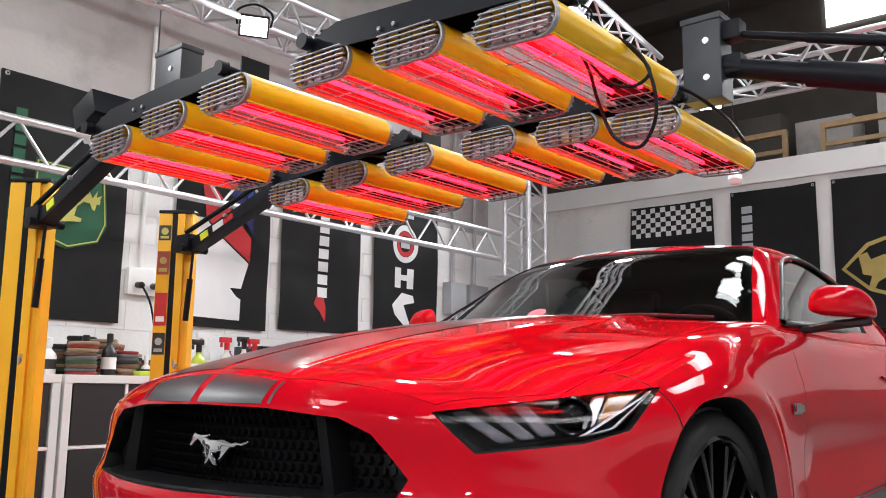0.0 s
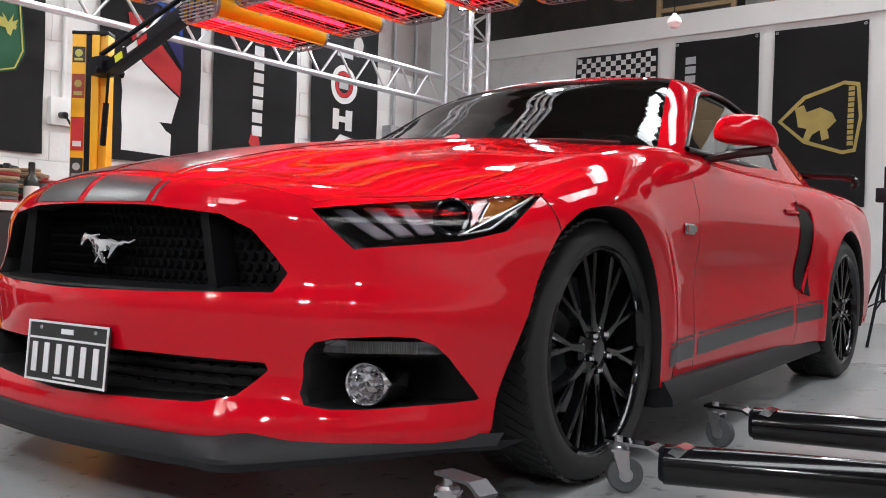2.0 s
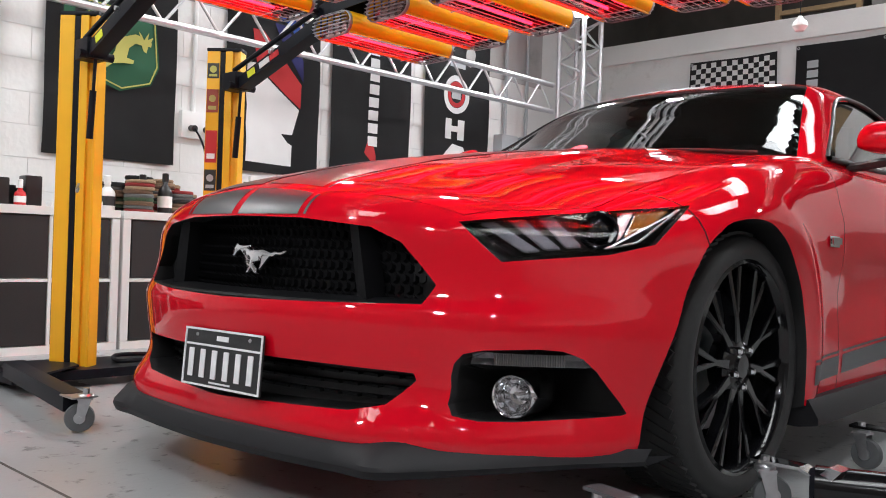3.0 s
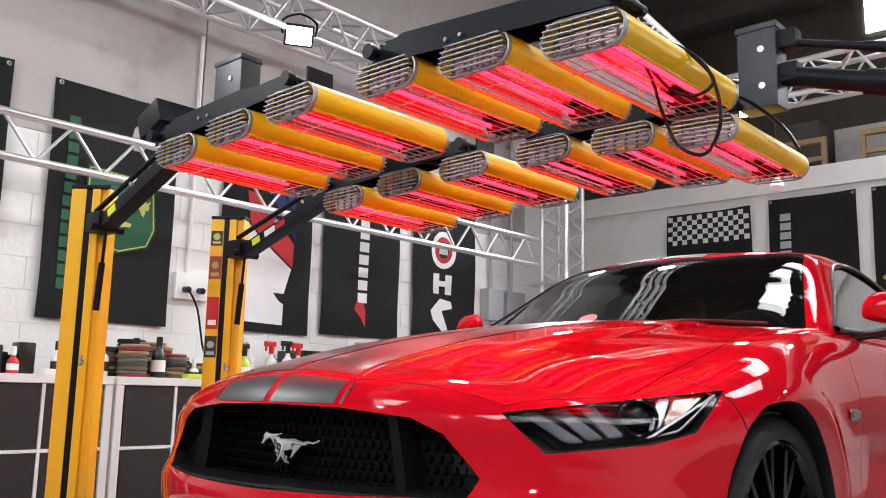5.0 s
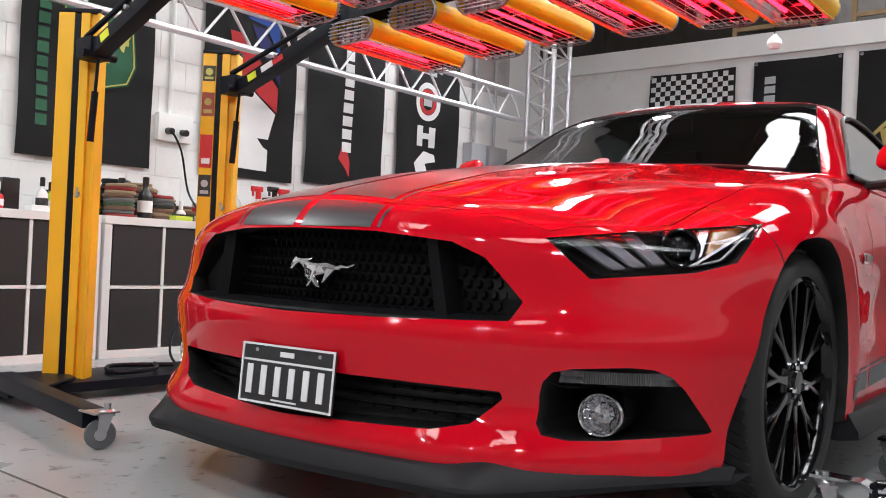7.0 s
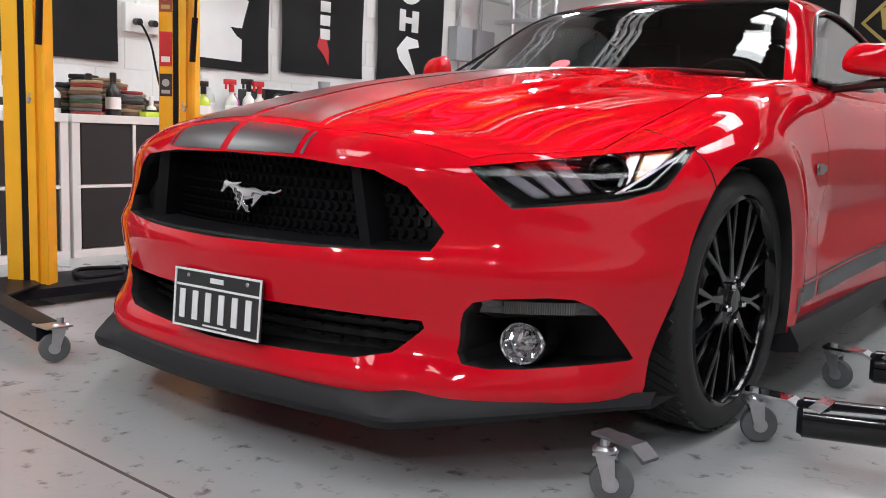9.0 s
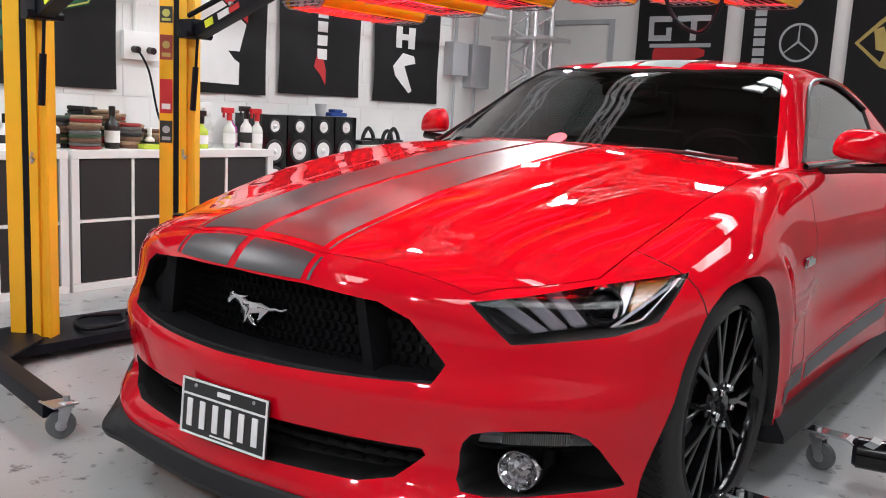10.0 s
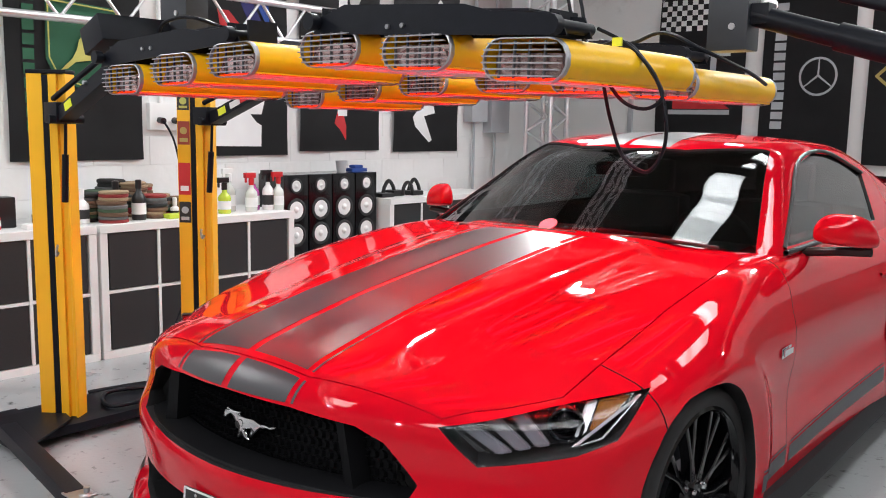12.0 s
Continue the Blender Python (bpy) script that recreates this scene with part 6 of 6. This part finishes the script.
PADS = [material("pad_" + n, c, 0.85, noise_scale=50, amount=0.25, bump=0.4, bump_scale=150) for n, c in (("black", (0.02, 0.02, 0.02)), ("brown", (0.14, 0.08, 0.05)), ("green", (0.05, 0.09, 0.05)), ("red", (0.28, 0.03, 0.03)), ("tan", (0.34, 0.24, 0.15)), ("grey", (0.12, 0.12, 0.12)))]
rnd = random.Random(4)
for y, x, n, r in ((0.10, -3.1, 5, 0.075), (0.30, -3.05, 7, 0.08), (1.17, -3.12, 8, 0.085), (1.27, -2.98, 9, 0.085), (1.31, -3.2, 8, 0.09), (1.52, -3.2, 11, 0.085), (1.58, -3.05, 7, 0.075), (1.68, -3.18, 6, 0.08), (1.78, -3.05, 3, 0.07), (-0.2, -3.1, 6, 0.08), (1.42, -3.28, 10, 0.085), (1.05, -3.22, 6, 0.085), (0.95, -3.1, 4, 0.075), (1.62, -3.3, 9, 0.08), (0.72, -3.28, 5, 0.08), (1.86, -3.24, 5, 0.075), (0.45, -3.2, 7, 0.085)):
    z = TOP
    for k in range(n):
        t = rnd.uniform(0.017, 0.026)
        pad = add_lathe(bmesh.new(), [(0.0001, 0), (r * 0.95, 0), (r, t * 0.3), (r, t * 0.75), (r * 0.93, t), (0.0001, t)], pose(x + rnd.uniform(-0.008, 0.008), y + rnd.uniform(-0.008, 0.008), z, rnd.uniform(-1.5, 1.5), rnd.uniform(-1.5, 1.5), 0), 24)
        single("polishing_pad", pad, PADS[rnd.randrange(6)], "round foam polishing pad in a stack on the bench", "polishing pad", "stacked polishing pads")
        z += t
for y, x, w, d, h, mat, label in ((0.70, -3.1, 0.09, 0.10, 0.17, M_BLACKPL, "black plastic tool case on the bench"), (0.52, -3.1, 0.10, 0.12, 0.15, M_BLACKPL, "black plastic tool case on the bench"), (0.80, -2.93, 0.14, 0.08, 0.03, M_WHITE, "folded white cloth on the bench"), (1.86, -3.0, 0.16, 0.10, 0.04, M_CLEARPL, "folded pale cloth on the bench"), (1.92, -3.15, 0.06, 0.06, 0.10, M_REDPL, "small red box on the bench"), (1.66, -2.95, 0.12, 0.08, 0.03, M_LIMEL, "folded yellow-green cloth on the bench")):
    single("bench_box", add_box(bmesh.new(), (x - d / 2, y - w / 2, TOP), (x + d / 2, y + w / 2, TOP + h), None, 0.01), mat, label, "bench item")
for y, x, r in ((3.78, -3.2, 0.07), (3.95, -3.15, 0.06), (4.1, -3.22, 0.07)):
    single("headset", add_path(bmesh.new(), [(x, y - r, 0.81), (x, y - r * 0.7, 0.88), (x, y, 0.81 + r * 1.7), (x, y + r * 0.7, 0.88), (x, y + r, 0.81)], 0.016), M_BLACKPL, "black headset lying on the white unit", "headset")
for y, x, w, d, h, mat, label in ((3.70, -3.2, 0.14, 0.16, 0.035, M_BLACKPL, "black tangle of gear on the white unit"), (3.86, -3.22, 0.12, 0.12, 0.05, M_BLACKPL, "black tool body on the white unit"), (4.06, -3.2, 0.13, 0.14, 0.04, M_BLACKPL, "black flat case on the white unit"), (1.98, -3.2, 0.10, 0.08, 0.13, M_CLEARPL, "pale plastic canister on the bench"), (0.60, -3.25, 0.12, 0.12, 0.12, M_BLACKPL, "black plastic tub on the bench"), (0.30, -2.98, 0.10, 0.07, 0.06, M_REDPL, "small red box on the bench"), (1.00, -2.98, 0.09, 0.06, 0.05, M_WHITE, "small white carton on the bench")):
    z = 0.80 if y > 3 else TOP
    single("bench_box", add_box(bmesh.new(), (x - d / 2, y - w / 2, z), (x + d / 2, y + w / 2, z + h), None, 0.012), mat, label, "bench item")
single("speaker_cup", add_lathe(bmesh.new(), [(0.0001, 0), (0.035, 0), (0.045, 0.09), (0.042, 0.09), (0.033, 0.006)], Matrix.Translation((-3.22, 3.28, 1.01)), 24), M_SILVERPRINT, "grey plastic cup on a speaker", "cup")
single("toy_car", add_box(add_box(bmesh.new(), (-3.26, 3.36, 1.012), (-3.18, 3.52, 1.04), None, 0.01), (-3.255, 3.39, 1.04), (-3.185, 3.48, 1.065), None, 0.012), M_BLUEPRINT, "small blue model car on a speaker", "model car")

# ---- wall fittings ----
pb = thing("power_outlet", "white wall power outlet with two black plugs", "power outlet")
part("case", add_box(bmesh.new(), (WALL_X, 1.80, 1.32), (WALL_X + 0.05, 2.06, 1.50), None, 0.008), M_WHITE, pb)
part("conduit", add_tube(bmesh.new(), (WALL_X + 0.02, 1.9, 1.5), (WALL_X + 0.02, 1.9, 3.2), 0.014, 12), M_WHITE, pb)
for y in (1.87, 1.98):
    part("plug", add_tube(bmesh.new(), (WALL_X + 0.05, y, 1.385), (WALL_X + 0.10, y, 1.38), 0.022, 16), M_BLACKPL, pb, "black round plug")
single("wall_cable", add_path(bmesh.new(), [(WALL_X + 0.10, 1.87, 1.38), (WALL_X + 0.14, 1.92, 1.25), (WALL_X + 0.17, 1.96, 1.0), (-2.82, 1.70, 0.79), (-2.80, 1.66, 0.4), (-2.75, 1.5, 0.1), (-2.4, 1.3, 0.015), (-2.1, 1.25, 0.02), (-1.95, 1.2, 0.09)], 0.007), M_BLACKSTEEL, "black power cable from the outlet to the stand", "cable")
single("floor_cable", add_path(bmesh.new(), [(-2.3, 0.75, 0.012), (-2.1, 0.95, 0.06), (-1.9, 0.85, 0.1), (-1.75, 0.75, 0.1), (-1.8, 0.6, 0.09), (-2.0, 0.7, 0.09), (-1.9, 0.95, 0.09)], 0.010), M_BLACKSTEEL, "coil of black cable on the stand's base", "cable")
for y0, y1, z0, z1 in ((5.05, 5.28, 1.42, 1.72), (5.34, 5.62, 1.32, 1.72)):
    eb = thing("electrical_box", "grey electrical box fixed to the wall", "electrical box", "wall boxes")
    part("case", add_box(bmesh.new(), (WALL_X, y0, z0), (WALL_X + 0.11, y1, z1), None, 0.008), M_SILVERPRINT, eb)
    part("pipe", add_tube(bmesh.new(), (WALL_X + 0.04, (y0 + y1) / 2, 0.6), (WALL_X + 0.04, (y0 + y1) / 2, z0), 0.012, 12), M_SILVERPRINT, eb)
    part("pipe", add_tube(bmesh.new(), (WALL_X + 0.04, (y0 + y1) / 2, z1), (WALL_X + 0.04, (y0 + y1) / 2, 3.6), 0.016, 12), M_SILVERPRINT, eb)
dr = thing("door_1", "closed white door in the back wall", "door", kind="structure")
part("leaf", add_box(bmesh.new(), (-4.14, BACK_Y - 0.02, 0.01), (-3.33, BACK_Y - 0.004, 2.15), None, 0.004), M_WHITE, dr, smooth=0)
for lo, hi in (((-4.20, 0), (-4.145, 2.21)), ((-3.325, 0), (-3.27, 2.21)), ((-4.145, 2.155), (-3.325, 2.21))):
    part("frame", add_box(bmesh.new(), (lo[0], BACK_Y - 0.035, lo[1]), (hi[0], BACK_Y - 0.002, hi[1]), None, 0.004), M_SILVERPRINT, dr, smooth=0)

# ---- hanging cables ----
single("lamp_cable", add_path(bmesh.new(), [(0.64, 0.55, 1.95), (0.66, 0.55, 1.70), (0.705, 0.55, 1.62), (0.76, 0.55, 1.52), (0.79, 0.55, 1.42), (0.83, 0.55, 1.33), (0.895, 0.55, 1.295), (0.935, 0.55, 1.35), (0.935, 0.55, 1.43), (0.90, 0.55, 1.52), (0.82, 0.56, 1.59), (0.74, 0.56, 1.63)], 0.0045), M_BLACKSTEEL, "black cable looped below a lamp head", "cable", "lamp cables")
single("lamp_cable", add_path(bmesh.new(), [(0.70, 0.50, 1.64), (0.73, 0.52, 1.60), (0.765, 0.53, 1.54), (0.83, 0.53, 1.46), (0.89, 0.54, 1.44), (0.925, 0.55, 1.47), (0.885, 0.56, 1.53), (0.83, 0.57, 1.585), (0.78, 0.58, 1.60), (0.72, 0.6, 1.59)], 0.0045), M_BLACKSTEEL, "black cable looped below a lamp head", "cable", "lamp cables")
single("lamp_cable", add_path(bmesh.new(), [(0.60, 0.60, 2.1), (0.63, 0.58, 1.85), (0.70, 0.55, 1.68), (0.72, 0.53, 1.60)], 0.0045), M_BLACKSTEEL, "black cable hanging to a lamp head", "cable", "lamp cables")
single("lamp_cable", add_path(bmesh.new(), [(0.30, 1.28, 1.68), (0.45, 1.22, 1.66), (0.60, 1.15, 1.68), (0.75, 1.1, 1.62), (0.80, 1.3, 1.57), (0.78, 1.5, 1.54)], 0.006), M_BLACKSTEEL, "black cable along a lamp rail", "cable", "lamp cables")
single("lamp_cable", add_path(bmesh.new(), [(-0.95, 0.40, 1.70), (-0.85, 0.36, 1.72), (-0.72, 0.36, 1.73), (-0.6, 0.40, 1.70), (-0.5, 0.7, 1.60), (-0.4, 1.0, 1.58), (-0.45, 1.2, 1.62)], 0.006), M_BLACKSTEEL, "black cable along a lamp rail", "cable", "lamp cables")
tag = single("cable_tag", add_box(bmesh.new(), (0.79, 0.545, 1.585), (0.815, 0.55, 1.605)), M_YELSTICK, "small yellow tag on a lamp cable", "tag", smooth=0)

# ---- mezzanine and far things ----
for x0 in (-2.2, -0.95):
    rack = thing("timber_frame", "pale timber frame standing on the mezzanine", "timber frame", "timber frames")
    for lo, hi in (((x0, 8.2, 3.1), (x0 + 0.05, 8.26, 3.5)), ((x0 + 0.85, 8.2, 3.1), (x0 + 0.9, 8.26, 3.5)), ((x0, 8.2, 3.5), (x0 + 0.9, 8.27, 3.56)), ((x0 + 0.05, 8.21, 3.3), (x0 + 0.85, 8.25, 3.35))):
        part("beam", add_box(bmesh.new(), lo, hi, None, 0.004), M_WOOD, rack, smooth=0)
for k, (x, w, h, mat, label) in enumerate(((-1.95, 0.5, 0.75, M_DARKVOID, "dark brown carton on the mezzanine"), (-1.3, 0.6, 0.6, M_CONCRETE, "grey covered carton on the mezzanine"), (-0.45, 0.7, 0.85, M_CONCRETE, "grey covered carton on the mezzanine"), (0.5, 0.6, 0.7, M_WOOD, "brown carton on the mezzanine"))):
    single("carton", add_box(bmesh.new(), (x, 8.5, 3.1), (x + w, 9.0, 3.1 + h), None, 0.02), mat, label, "carton", "cartons on the mezzanine")
tri = thing("tripod_stand", "thin black tripod stand near the back wall", "tripod stand")
part("pole", add_tube(bmesh.new(), (0.70, 5.6, 0.3), (0.70, 5.6, 1.25), 0.014, 12), M_BLACKSTEEL, tri)
for a in (0.4, 2.5, 4.6):
    part("leg", add_tube(bmesh.new(), (0.70, 5.6, 0.55), (0.70 + 0.3 * math.cos(a), 5.6 + 0.3 * math.sin(a), 0.01), 0.010, 10), M_BLACKSTEEL, tri)
    part("brace", add_tube(bmesh.new(), (0.70, 5.6, 0.32), (0.70 + 0.18 * math.cos(a), 5.6 + 0.18 * math.sin(a), 0.24), 0.006, 8), M_BLACKSTEEL, tri)
part("head", add_box(bmesh.new(), (0.64, 5.56, 1.0), (0.76, 5.64, 1.10), None, 0.01), M_BLACKSTEEL, tri)

# ---- blocks of the white wall ----
block = finish("block", add_box(bmesh.new(), (0, 0, 0), (0.003, 0.390, 0.190), None, 0.0026), M_WHITEWALL, 0)
for r in range(8):
    for c in range(-1, 15):
        ob = new("block", block)
        ob.location = (WALL_X, c * 0.395 - 0.55 + (0.1975 if r % 2 else 0), 0.70 + 0.194 * r)
        ob.parent = wall_left
